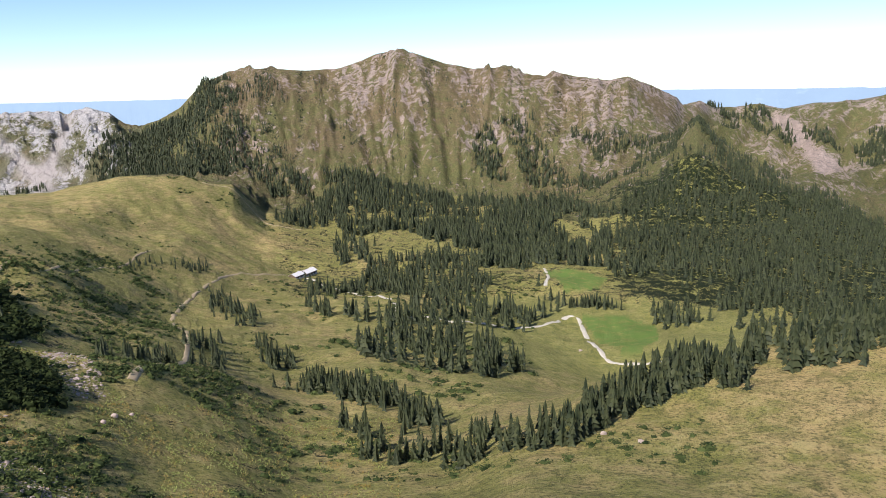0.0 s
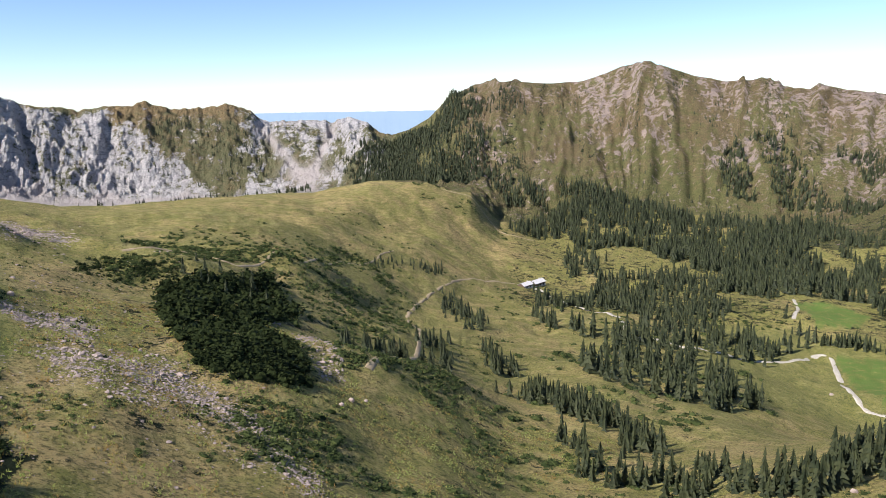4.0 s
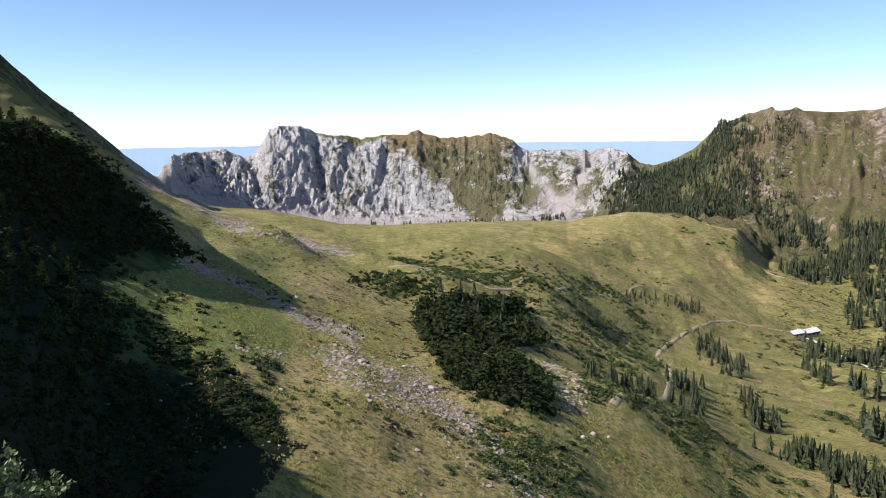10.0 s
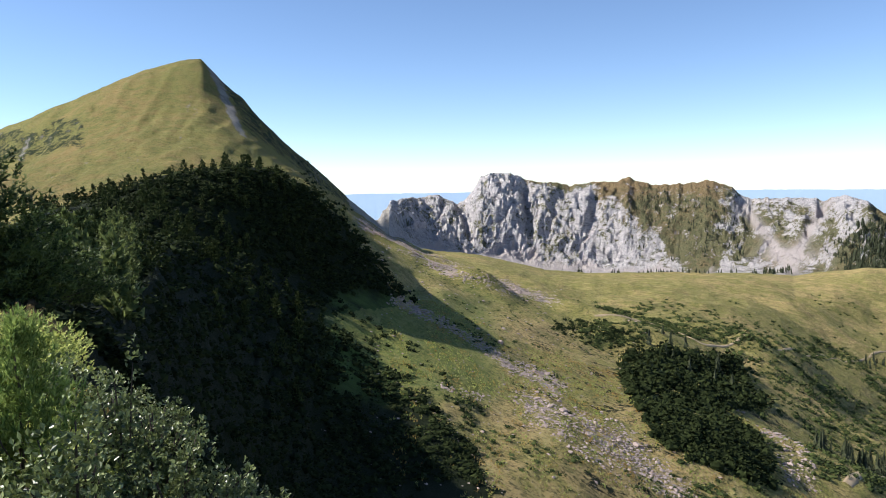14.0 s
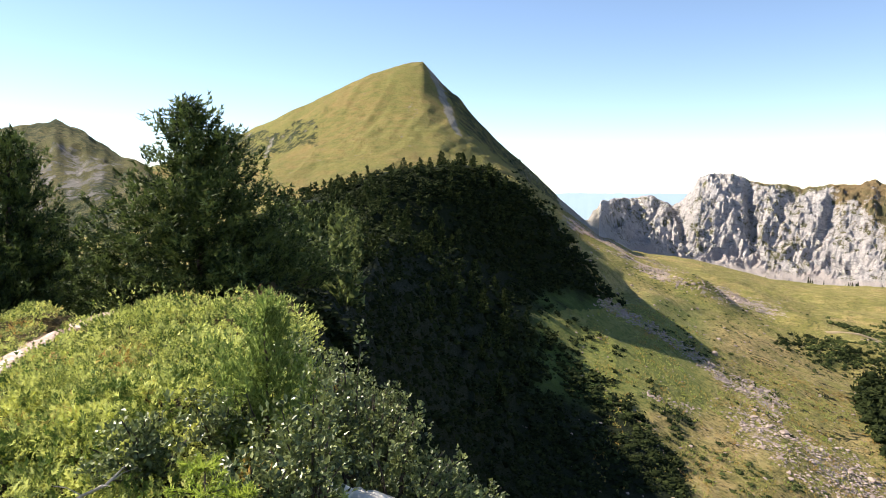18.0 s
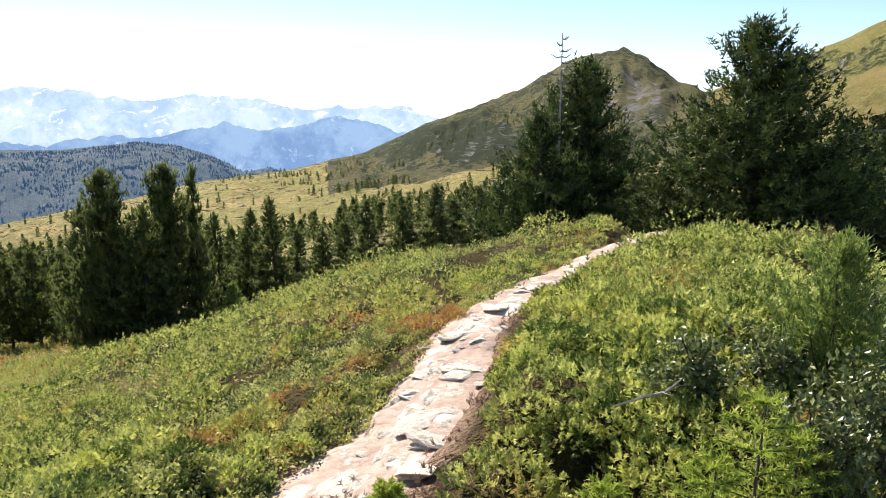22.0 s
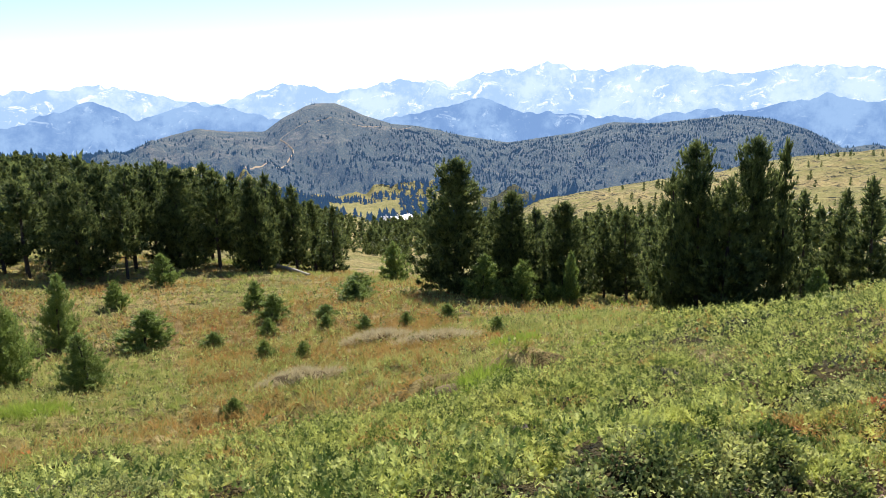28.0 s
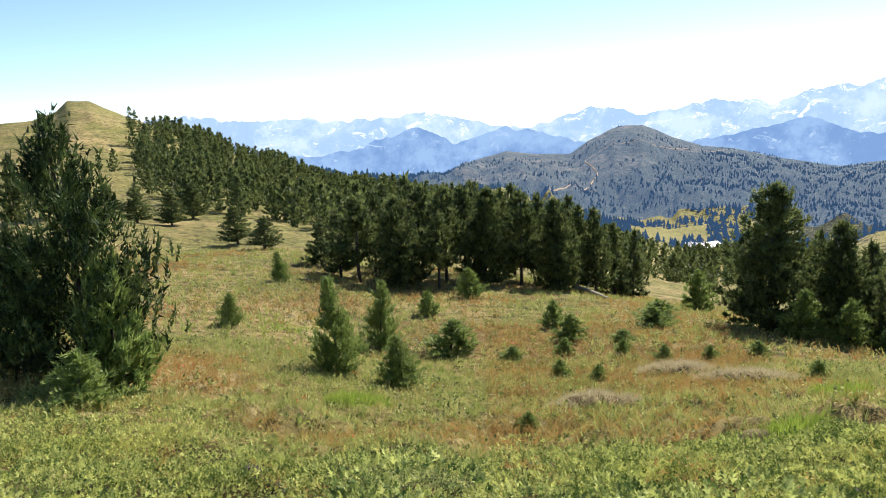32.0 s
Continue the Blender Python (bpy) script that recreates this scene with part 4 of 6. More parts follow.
def spruce(rng, tiers, points):
    """A spruce one unit high: ragged skirts of drooping boughs round a stem."""
    parts = [tube([(0, 0, -0.06), (0, 0, 0.9)], [0.02, 0.004], 3)]
    for k in range(tiers):
        t = k / tiers
        z, rad = 0.1 + 0.84 * t, 0.17 * (1 - t) ** 0.8 + 0.015
        a = rng.uniform(0, 6.28) + np.arange(points) * 2 * np.pi / points
        ra = rad * np.where(np.arange(points) % 2, 0.5, 1.0) * rng.uniform(0.75, 1.25, points)
        rim = np.stack([np.cos(a) * ra, np.sin(a) * ra, z - 0.05 + rng.uniform(-0.03, 0.02, points) + 0.03 * (np.arange(points) % 2)], 1)
        top = np.array([[0, 0, min(z + 1.15 / tiers, 1.0)]])
        i = np.arange(points)
        parts.append((np.vstack([top, rim]), np.stack([np.zeros(points, int), 1 + i, 1 + (i + 1) % points], 1)))
    return join(parts)


def clump(rng, n, size):
    """A leafy bush one unit across: leaves over a dark core."""
    d = unit(rng.normal(0, 1, (n, 3)) * [1, 1, 0.8])
    d[:, 2] = np.abs(d[:, 2])
    P = d * rng.uniform(0.36, 0.52, (n, 1)) * [1, 1, 0.9]
    core, f = rock(rng, 0)
    return join([(core * [0.42, 0.42, 0.4] + [0, 0, 0.1], f), leaflets(P, d, 1, size, size * 0.8, rng, 0.7)])


def scatter(name, shapes, places, heights, widths, mat, seed, smooth=False, lean=0.03):
    """Many plants or stones of a few shapes in one mesh."""
    rng = np.random.default_rng(seed)
    pick = rng.integers(0, len(shapes), len(places))
    pieces = []
    for k, (V, F) in enumerate(shapes):
        at = np.where(pick == k)[0]
        if not len(at):
            continue
        a = rng.uniform(0, 6.283, len(at))
        c, s = np.cos(a)[:, None], np.sin(a)[:, None]
        w, h = widths[at][:, None], heights[at][:, None]
        x, y, z = V[None, :, 0] * w, V[None, :, 1] * w, V[None, :, 2] * h
        tilt = rng.normal(0, lean, (len(at), 2, 1))
        W = np.stack([x * c - y * s + z * tilt[:, 0], x * s + y * c + z * tilt[:, 1], z], 2) + places[at][:, None, :]
        pieces.append((W.reshape(-1, 3), (F[None] + (np.arange(len(at)) * len(V))[:, None, None]).reshape(-1, 3)))
    V, F = join(pieces)
    return mesh_object(name, V, F, mat, smooth=smooth)


def spots(plot, n, seed, patch=0.0, size=60.0):
    """Random places inside an outline, thinned in patches."""
    rng = np.random.default_rng(seed)
    b0, b1 = min(p[0] for p in plot), max(p[0] for p in plot)
    r0, r1 = min(p[1] for p in plot), max(p[1] for p in plot)
    B, Rr = [], []
    for _ in range(60):
        b, r = rng.uniform(b0, b1, n), np.sqrt(rng.uniform(r0 ** 2, r1 ** 2, n))
        a = np.radians(b)
        frayed = inside(b + 0.22 * (b1 - b0) * grain(-r * np.sin(a) / size, r * np.cos(a) / size, 3), r + 0.18 * (r1 - r0) * grain(-r * np.sin(a) / size, r * np.cos(a) / size, 4), plot)
        keep = (inside(b, r, plot) | frayed) & (fbm(-r * np.sin(a) / size, r * np.cos(a) / size, 3, 5) > patch + rng.normal(0, 0.06, n))
        B.append(b[keep]), Rr.append(r[keep])
        if sum(map(len, B)) >= n:
            break
    return np.concatenate(B)[:n], np.concatenate(Rr)[:n]


def standing(b, r, sink=0.0):
    z, _ = land(b, r)
    a = np.radians(b)
    return np.stack([-r * np.sin(a), r * np.cos(a), z - sink], 1)


RNG = np.random.default_rng(5)
SPRUCES = [spruce(RNG, 6, 8) for _ in range(6)]
SMALL_SPRUCES = [spruce(RNG, 4, 6) for _ in range(6)]
TINY_SPRUCES = [spruce(RNG, 3, 5) for _ in range(6)]
CLUMPS = [clump(RNG, 24, 0.24) for _ in range(5)]

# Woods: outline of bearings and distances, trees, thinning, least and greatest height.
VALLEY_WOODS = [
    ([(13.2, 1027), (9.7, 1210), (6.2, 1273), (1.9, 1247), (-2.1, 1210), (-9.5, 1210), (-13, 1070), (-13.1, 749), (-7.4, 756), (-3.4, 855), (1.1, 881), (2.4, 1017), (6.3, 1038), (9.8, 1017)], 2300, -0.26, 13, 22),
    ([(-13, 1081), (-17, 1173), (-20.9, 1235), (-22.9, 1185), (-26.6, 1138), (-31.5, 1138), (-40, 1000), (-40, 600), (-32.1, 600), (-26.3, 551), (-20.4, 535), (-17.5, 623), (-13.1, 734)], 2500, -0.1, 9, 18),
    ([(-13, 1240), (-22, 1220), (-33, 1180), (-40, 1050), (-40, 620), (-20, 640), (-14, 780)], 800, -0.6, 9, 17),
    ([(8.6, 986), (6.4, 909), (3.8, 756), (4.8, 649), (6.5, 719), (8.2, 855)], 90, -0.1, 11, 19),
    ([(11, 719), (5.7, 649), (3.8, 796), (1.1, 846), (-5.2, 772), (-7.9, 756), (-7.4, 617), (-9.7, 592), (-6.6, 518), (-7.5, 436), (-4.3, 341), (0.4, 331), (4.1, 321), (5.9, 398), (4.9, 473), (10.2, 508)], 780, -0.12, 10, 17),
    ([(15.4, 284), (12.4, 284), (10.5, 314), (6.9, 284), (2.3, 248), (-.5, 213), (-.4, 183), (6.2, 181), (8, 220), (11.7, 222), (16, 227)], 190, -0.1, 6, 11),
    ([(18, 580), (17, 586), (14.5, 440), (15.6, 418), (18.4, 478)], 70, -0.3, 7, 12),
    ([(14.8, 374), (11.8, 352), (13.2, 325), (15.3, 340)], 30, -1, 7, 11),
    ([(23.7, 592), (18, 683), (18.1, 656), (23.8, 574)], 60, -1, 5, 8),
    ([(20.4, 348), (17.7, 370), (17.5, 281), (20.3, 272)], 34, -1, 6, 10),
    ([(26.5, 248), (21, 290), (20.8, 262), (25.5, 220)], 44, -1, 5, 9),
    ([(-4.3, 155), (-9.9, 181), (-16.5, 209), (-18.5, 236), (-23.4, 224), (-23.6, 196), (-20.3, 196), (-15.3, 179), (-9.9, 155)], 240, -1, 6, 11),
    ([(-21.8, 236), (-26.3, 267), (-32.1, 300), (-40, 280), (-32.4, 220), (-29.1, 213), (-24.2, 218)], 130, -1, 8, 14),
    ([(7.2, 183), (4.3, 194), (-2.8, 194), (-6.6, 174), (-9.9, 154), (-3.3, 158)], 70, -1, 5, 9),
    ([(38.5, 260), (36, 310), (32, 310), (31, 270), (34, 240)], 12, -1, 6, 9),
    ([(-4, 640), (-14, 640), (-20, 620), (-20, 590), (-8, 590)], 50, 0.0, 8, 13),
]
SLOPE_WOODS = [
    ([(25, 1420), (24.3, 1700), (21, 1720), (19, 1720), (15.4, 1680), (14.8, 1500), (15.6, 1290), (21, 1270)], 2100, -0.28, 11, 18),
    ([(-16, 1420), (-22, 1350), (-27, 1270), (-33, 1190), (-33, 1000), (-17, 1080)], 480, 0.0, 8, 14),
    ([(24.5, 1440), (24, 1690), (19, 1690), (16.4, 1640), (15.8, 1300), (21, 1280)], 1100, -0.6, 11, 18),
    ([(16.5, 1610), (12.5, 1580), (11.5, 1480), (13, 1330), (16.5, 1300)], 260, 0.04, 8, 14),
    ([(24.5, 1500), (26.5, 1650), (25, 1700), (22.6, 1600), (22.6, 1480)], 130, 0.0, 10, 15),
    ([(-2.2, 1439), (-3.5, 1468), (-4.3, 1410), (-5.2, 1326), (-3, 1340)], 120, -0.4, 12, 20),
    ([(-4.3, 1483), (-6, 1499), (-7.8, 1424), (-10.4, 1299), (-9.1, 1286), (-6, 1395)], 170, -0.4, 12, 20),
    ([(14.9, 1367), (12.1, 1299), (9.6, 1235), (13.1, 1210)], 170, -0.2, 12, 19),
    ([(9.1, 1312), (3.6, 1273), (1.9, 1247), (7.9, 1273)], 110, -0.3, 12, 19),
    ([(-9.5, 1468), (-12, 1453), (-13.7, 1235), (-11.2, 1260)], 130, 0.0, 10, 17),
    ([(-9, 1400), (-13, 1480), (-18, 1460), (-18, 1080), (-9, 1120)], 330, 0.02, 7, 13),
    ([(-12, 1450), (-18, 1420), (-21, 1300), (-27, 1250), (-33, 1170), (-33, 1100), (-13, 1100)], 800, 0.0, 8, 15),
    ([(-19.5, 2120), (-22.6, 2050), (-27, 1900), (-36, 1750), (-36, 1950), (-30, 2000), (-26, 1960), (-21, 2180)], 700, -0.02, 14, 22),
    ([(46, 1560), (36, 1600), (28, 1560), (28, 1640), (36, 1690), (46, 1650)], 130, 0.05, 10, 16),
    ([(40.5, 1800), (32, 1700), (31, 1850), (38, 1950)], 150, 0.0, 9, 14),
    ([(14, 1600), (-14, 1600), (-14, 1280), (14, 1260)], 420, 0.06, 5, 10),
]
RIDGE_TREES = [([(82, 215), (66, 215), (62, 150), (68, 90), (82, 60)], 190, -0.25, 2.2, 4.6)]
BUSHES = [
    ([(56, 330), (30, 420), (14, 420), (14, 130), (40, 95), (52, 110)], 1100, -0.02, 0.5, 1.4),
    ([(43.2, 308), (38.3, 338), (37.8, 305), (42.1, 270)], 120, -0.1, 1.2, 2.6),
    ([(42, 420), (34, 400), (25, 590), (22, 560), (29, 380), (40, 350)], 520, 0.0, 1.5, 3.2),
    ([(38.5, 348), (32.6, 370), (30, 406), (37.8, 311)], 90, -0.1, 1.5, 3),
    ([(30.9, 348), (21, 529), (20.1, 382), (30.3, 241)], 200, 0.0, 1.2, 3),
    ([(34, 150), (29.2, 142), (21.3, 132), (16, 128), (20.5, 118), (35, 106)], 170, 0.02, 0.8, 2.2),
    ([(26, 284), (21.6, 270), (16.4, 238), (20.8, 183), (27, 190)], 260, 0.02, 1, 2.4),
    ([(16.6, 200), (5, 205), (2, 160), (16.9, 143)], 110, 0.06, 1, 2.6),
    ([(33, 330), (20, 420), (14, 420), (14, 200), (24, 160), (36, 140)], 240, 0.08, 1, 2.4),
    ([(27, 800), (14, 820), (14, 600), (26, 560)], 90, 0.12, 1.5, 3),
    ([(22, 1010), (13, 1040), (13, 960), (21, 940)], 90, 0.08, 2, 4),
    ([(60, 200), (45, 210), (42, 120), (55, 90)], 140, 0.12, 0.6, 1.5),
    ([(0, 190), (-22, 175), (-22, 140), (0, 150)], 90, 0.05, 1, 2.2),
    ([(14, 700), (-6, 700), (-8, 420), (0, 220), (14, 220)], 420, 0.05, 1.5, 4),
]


def plant(name, shapes, woods, ratio, mat, label, category, seed, sink, clear=None):
    P, H, W = [], [], []
    for k, (plot, n, patch, lo, hi) in enumerate(woods):
        b, r = spots(plot, n, seed + k, patch, 60.0 if lo > 4 else 25.0)
        if clear:
            free = ~clear(b, r)
            b, r = b[free], r[free]
        P.append(standing(b, r, sink))
        h = np.random.default_rng(seed + 100 + k).triangular(lo * 0.7, (lo + hi) / 2, hi, len(b))
        H.append(h), W.append(h * ratio * np.random.default_rng(seed + 200 + k).uniform(0.8, 1.25, len(b)))
    return tagged(scatter(name, shapes, np.concatenate(P), np.concatenate(H), np.concatenate(W), mat, seed), label, category, kind="stuff")


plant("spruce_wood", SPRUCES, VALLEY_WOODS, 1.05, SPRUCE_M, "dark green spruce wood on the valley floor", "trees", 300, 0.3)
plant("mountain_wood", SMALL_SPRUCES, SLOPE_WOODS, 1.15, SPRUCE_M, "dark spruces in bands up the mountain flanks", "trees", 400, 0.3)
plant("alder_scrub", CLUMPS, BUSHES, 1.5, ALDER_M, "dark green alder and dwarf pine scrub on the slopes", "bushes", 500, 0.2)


def past_rim(b, r):
    """Beyond the lower rim of the scrub and painted shadow on the shady flank."""
    el = np.degrees(np.arctan2(land(b, r)[0], r))
    return b < shade_rim(el) + 1.0


def seen_spots(plot, n, seed, r0, r1, fray=0.3):
    """Places on the slope that rises towards the viewer, spread evenly over an outline of bearings and angles."""
    rng = np.random.default_rng(seed)
    bs, es = [p[0] for p in plot], [p[1] for p in plot]
    b, e = rng.uniform(min(bs), max(bs), n * 4), rng.uniform(min(es), max(es), n * 4)
    keep = inside(b + fray * grain(b * 1.5, e * 1.5, 7), e + fray * grain(b * 1.5, e * 1.5, 9), plot)
    b, e = b[keep][:n], e[keep][:n]
    cols = np.linspace(min(bs) - 0.2, max(bs) + 0.2, 70)
    rows = np.exp(np.linspace(math.log(r0), math.log(r1), 220))
    z = land(np.repeat(cols, len(rows)), np.tile(rows, len(cols)))[0].reshape(len(cols), -1)
    top = np.maximum.accumulate(np.degrees(np.arctan2(z, rows)), axis=1)
    near = top[np.clip(np.round((b - cols[0]) / (cols[1] - cols[0])).astype(int), 0, len(cols) - 1)]
    k = (near < e[:, None]).sum(axis=1)
    ok = k < len(rows) - 1
    return b[ok], rows[k[ok]] * rng.uniform(0.99, 1.01, ok.sum())


def plant_seen(name, jobs, mat, label, seed, ratio=1.25):
    """Scrub over outlines of bearings and angles: outline, number, reach, size by distance, least and greatest height."""
    P, H, W = [], [], []
    for k, (plot, n, r0, r1, grow, lo, hi) in enumerate(jobs):
        b, r = seen_spots(plot, n, seed + k, r0, r1)
        rng = np.random.default_rng(seed + 50 + k)
        h = np.clip(r * grow, lo, hi) * rng.uniform(0.5, 1.4, len(r))
        P.append(standing(b, r, 0.15)), H.append(h), W.append(h * ratio * rng.uniform(0.85, 1.25, len(r)))
    return tagged(scatter(name, CLUMPS, np.concatenate(P), np.concatenate(H), np.concatenate(W), mat, seed), label, "bushes", kind="stuff")


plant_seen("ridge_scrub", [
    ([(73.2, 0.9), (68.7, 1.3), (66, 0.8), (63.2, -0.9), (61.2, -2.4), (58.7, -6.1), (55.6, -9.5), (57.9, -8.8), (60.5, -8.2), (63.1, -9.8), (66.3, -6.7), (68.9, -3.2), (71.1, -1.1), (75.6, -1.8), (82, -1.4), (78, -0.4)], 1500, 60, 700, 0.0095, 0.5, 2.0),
    # this outline follows the ridge's cast shadow, filled with the darkened scrub
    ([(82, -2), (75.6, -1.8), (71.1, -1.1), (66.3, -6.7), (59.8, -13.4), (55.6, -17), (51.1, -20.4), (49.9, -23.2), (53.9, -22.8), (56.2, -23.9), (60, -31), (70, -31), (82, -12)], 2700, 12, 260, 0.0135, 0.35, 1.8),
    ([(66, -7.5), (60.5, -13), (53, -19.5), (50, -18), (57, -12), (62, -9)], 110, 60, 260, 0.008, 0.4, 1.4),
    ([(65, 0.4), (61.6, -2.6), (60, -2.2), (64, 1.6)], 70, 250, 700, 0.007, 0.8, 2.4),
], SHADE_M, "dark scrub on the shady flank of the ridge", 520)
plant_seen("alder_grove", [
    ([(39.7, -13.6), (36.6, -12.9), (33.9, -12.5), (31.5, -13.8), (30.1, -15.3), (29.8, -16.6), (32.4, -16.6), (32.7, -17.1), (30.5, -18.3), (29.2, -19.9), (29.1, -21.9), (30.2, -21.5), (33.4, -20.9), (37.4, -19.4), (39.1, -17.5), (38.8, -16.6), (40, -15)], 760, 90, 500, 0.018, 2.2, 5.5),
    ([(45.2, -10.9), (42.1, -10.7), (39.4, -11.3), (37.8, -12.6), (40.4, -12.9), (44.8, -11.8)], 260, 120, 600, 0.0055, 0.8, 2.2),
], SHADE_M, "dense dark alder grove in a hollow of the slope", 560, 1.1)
plant_seen("low_scrub", [
    ([(29.5, -13.8), (26.3, -13.9), (21.7, -16.1), (20.9, -18.1), (24.6, -17.9), (28.9, -16.5)], 420, 120, 700, 0.0045, 0.5, 1.8),
    ([(40, -21.5), (34, -23), (27.5, -24.5), (24, -27), (29, -28), (36, -25)], 200, 70, 400, 0.006, 0.4, 1.4),
    ([(38, -9.2), (30, -10.4), (24.5, -12), (27, -13.2), (33, -12), (39, -10.8)], 320, 150, 900, 0.0042, 0.8, 2.4),
], ALDER_M, "low green scrub on the hummocks of the pasture", 580, 1.5)

# ---------------------------------------------------------------- pines on the south side
def part(name, shape, mat, parent, label="", smooth=False):
    ob = mesh_object(name, shape[0], shape[1], mat, smooth=smooth, parent=parent)
    return tagged(ob, label) if label else ob


def thing(name, label, category, group=""):
    return tagged(new(name), label, category, group)


def pine_shapes(seed, h, w, start, step_z, boughs, per, n, length, width, top=0.7, lift=0.35, fan=0.45, finger=0.0):
    """Trunk, limbs and needle crown of a pine h high and w wide."""
    rng = np.random.default_rng(seed)
    zs = np.linspace(-0.15, h * 0.97, 9)
    bend = np.cumsum(rng.normal(0, 0.012 * h, (9, 2)), 0) * np.linspace(0, 1, 9)[:, None]
    line = np.column_stack([bend, zs])
    trunk = tube(line, np.linspace(0.021 * h, 0.005 * h, 9), 7)
    limbs, P, D = [], [], []
    for z in np.arange(start * h, h * 0.99, step_z):
        t = (z / h - start) / (1 - start)
        reach = w / 2 * (1 - t ** top) ** 0.75 * (0.78 + 0.3 * np.sin(np.pi * min(1, t * 1.4 + 0.2))) + 0.05
        cx, cy = np.interp(z, zs, bend[:, 0]), np.interp(z, zs, bend[:, 1])
        for a in rng.uniform(0, 6.283, boughs):
            L = reach * rng.uniform(0.6, 1.2)
            s = np.linspace(0, 1, 5)[:, None]
            way = np.array([np.cos(a), np.sin(a), 0])
            pts = np.array([cx, cy, z]) + way * L * s + np.array([0, 0, 1]) * L * (lift * s ** 2 - 0.12 * s) * rng.uniform(0.6, 1.15)
            if rng.random() < 0.5 and len(limbs) < 9 and z < 0.6 * h:
                limbs.append(tube(pts, np.linspace(0.007 * h * (1 - 0.7 * t), 0.003, 5), 4))
            m = max(2, int(per * L / (w / 2)))
            u = rng.uniform(0.18, 1.0, m)
            q = np.stack([np.interp(u, s[:, 0], pts[:, k]) for k in range(3)], 1) + rng.normal(0, 0.07 * w * 0.5, (m, 3)) * [1, 1, 0.6]
            P.append(q)
            D.append(np.tile(way * 0.55 + [0, 0, 0.75], (m, 1)))
    crown_top = np.array([[bend[-1, 0], bend[-1, 1], h * (0.9 + 0.1 * k / 5)] for k in range(6)])
    P.append(crown_top), D.append(np.tile([0, 0, 1.0], (6, 1)))
    P, D = np.concatenate(P), np.concatenate(D)
    if finger:
        tall = rng.uniform(0.6, 1.2, (len(P), 1))
        axis = unit(D * [0.45, 0.45, 1.0] + rng.normal(0, 0.12, D.shape))
        P = np.concatenate([P + axis * finger * tall * u for u in (0.0, 0.45, 0.9)])
        D = np.tile(axis, (3, 1))
    crown = blades(P, D, n, length, width, rng, fan)
    return trunk, limbs, crown


def make_pine(name, shapes, label, group):
    ob = thing(name, label, "tree", group)
    part("trunk", shapes[0], BARK_M, ob, smooth=True)
    for limb in shapes[1]:
        part("limb", limb, BARK_M, ob)
    part("crown", shapes[2], FRESH_M if name == "young_pine" else PINE_M if "ridge" in group else ROW_M, ob)
    return ob


# six kinds, each drawn for its usual height and breadth
PINE_SIZES = [(4.4, 2.7), (3.0, 2.2), (5.5, 2.6), (4.5, 1.9), (1.6, 1.2), (6.0, 3.0), (6.0, 3.6), (2.6, 1.35)]
PINES = [
    pine_shapes(21, 4.4, 2.7, 0.02, 0.14, 10, 16, 5, 0.11, 0.03, 2.0, 0.6, 0.55, 0.22),
    pine_shapes(22, 3.0, 2.2, 0.02, 0.13, 8, 14, 4, 0.11, 0.034, 1.5, 0.6, 0.55, 0.2),
    pine_shapes(23, 5.5, 2.6, 0.09, 0.25, 7, 11, 6, 0.28, 0.095, 1.9, 0.5),
    pine_shapes(24, 4.5, 1.9, 0.05, 0.24, 7, 9, 6, 0.25, 0.085, 1.2, 0.3),
    pine_shapes(25, 1.6, 1.2, 0.03, 0.11, 7, 9, 7, 0.15, 0.045, 1.5, 0.7),
    pine_shapes(26, 6.0, 3.0, 0.28, 0.26, 7, 12, 6, 0.3, 0.105, 2.4, 0.5),
    pine_shapes(27, 6.0, 3.6, 0.03, 0.2, 9, 17, 7, 0.24, 0.075, 3.2, 0.5),
    pine_shapes(28, 2.6, 1.45, 0.01, 0.09, 8, 12, 4, 0.085, 0.026, 1.3, 0.6, 0.5, 0.13),
]
PINE_WORDS = ["tall dark green stone pine with dense crown", "bushy dark green mountain pine", "dark green stone pine with dense rounded crown", "slender dark pine with narrow crown",
              "low green pine bush on the meadow", "stone pine with bare lower trunk and broad crown", "big round-topped dark stone pine", "young conical pine standing in the meadow grass"]
PINE_GROUPS = ["pines on the ridge", "pines on the ridge", "pines behind the heath", "pines behind the heath", "young pines on the meadow", "pine row behind the meadow", "pines behind the heath", "young pines on the meadow"]
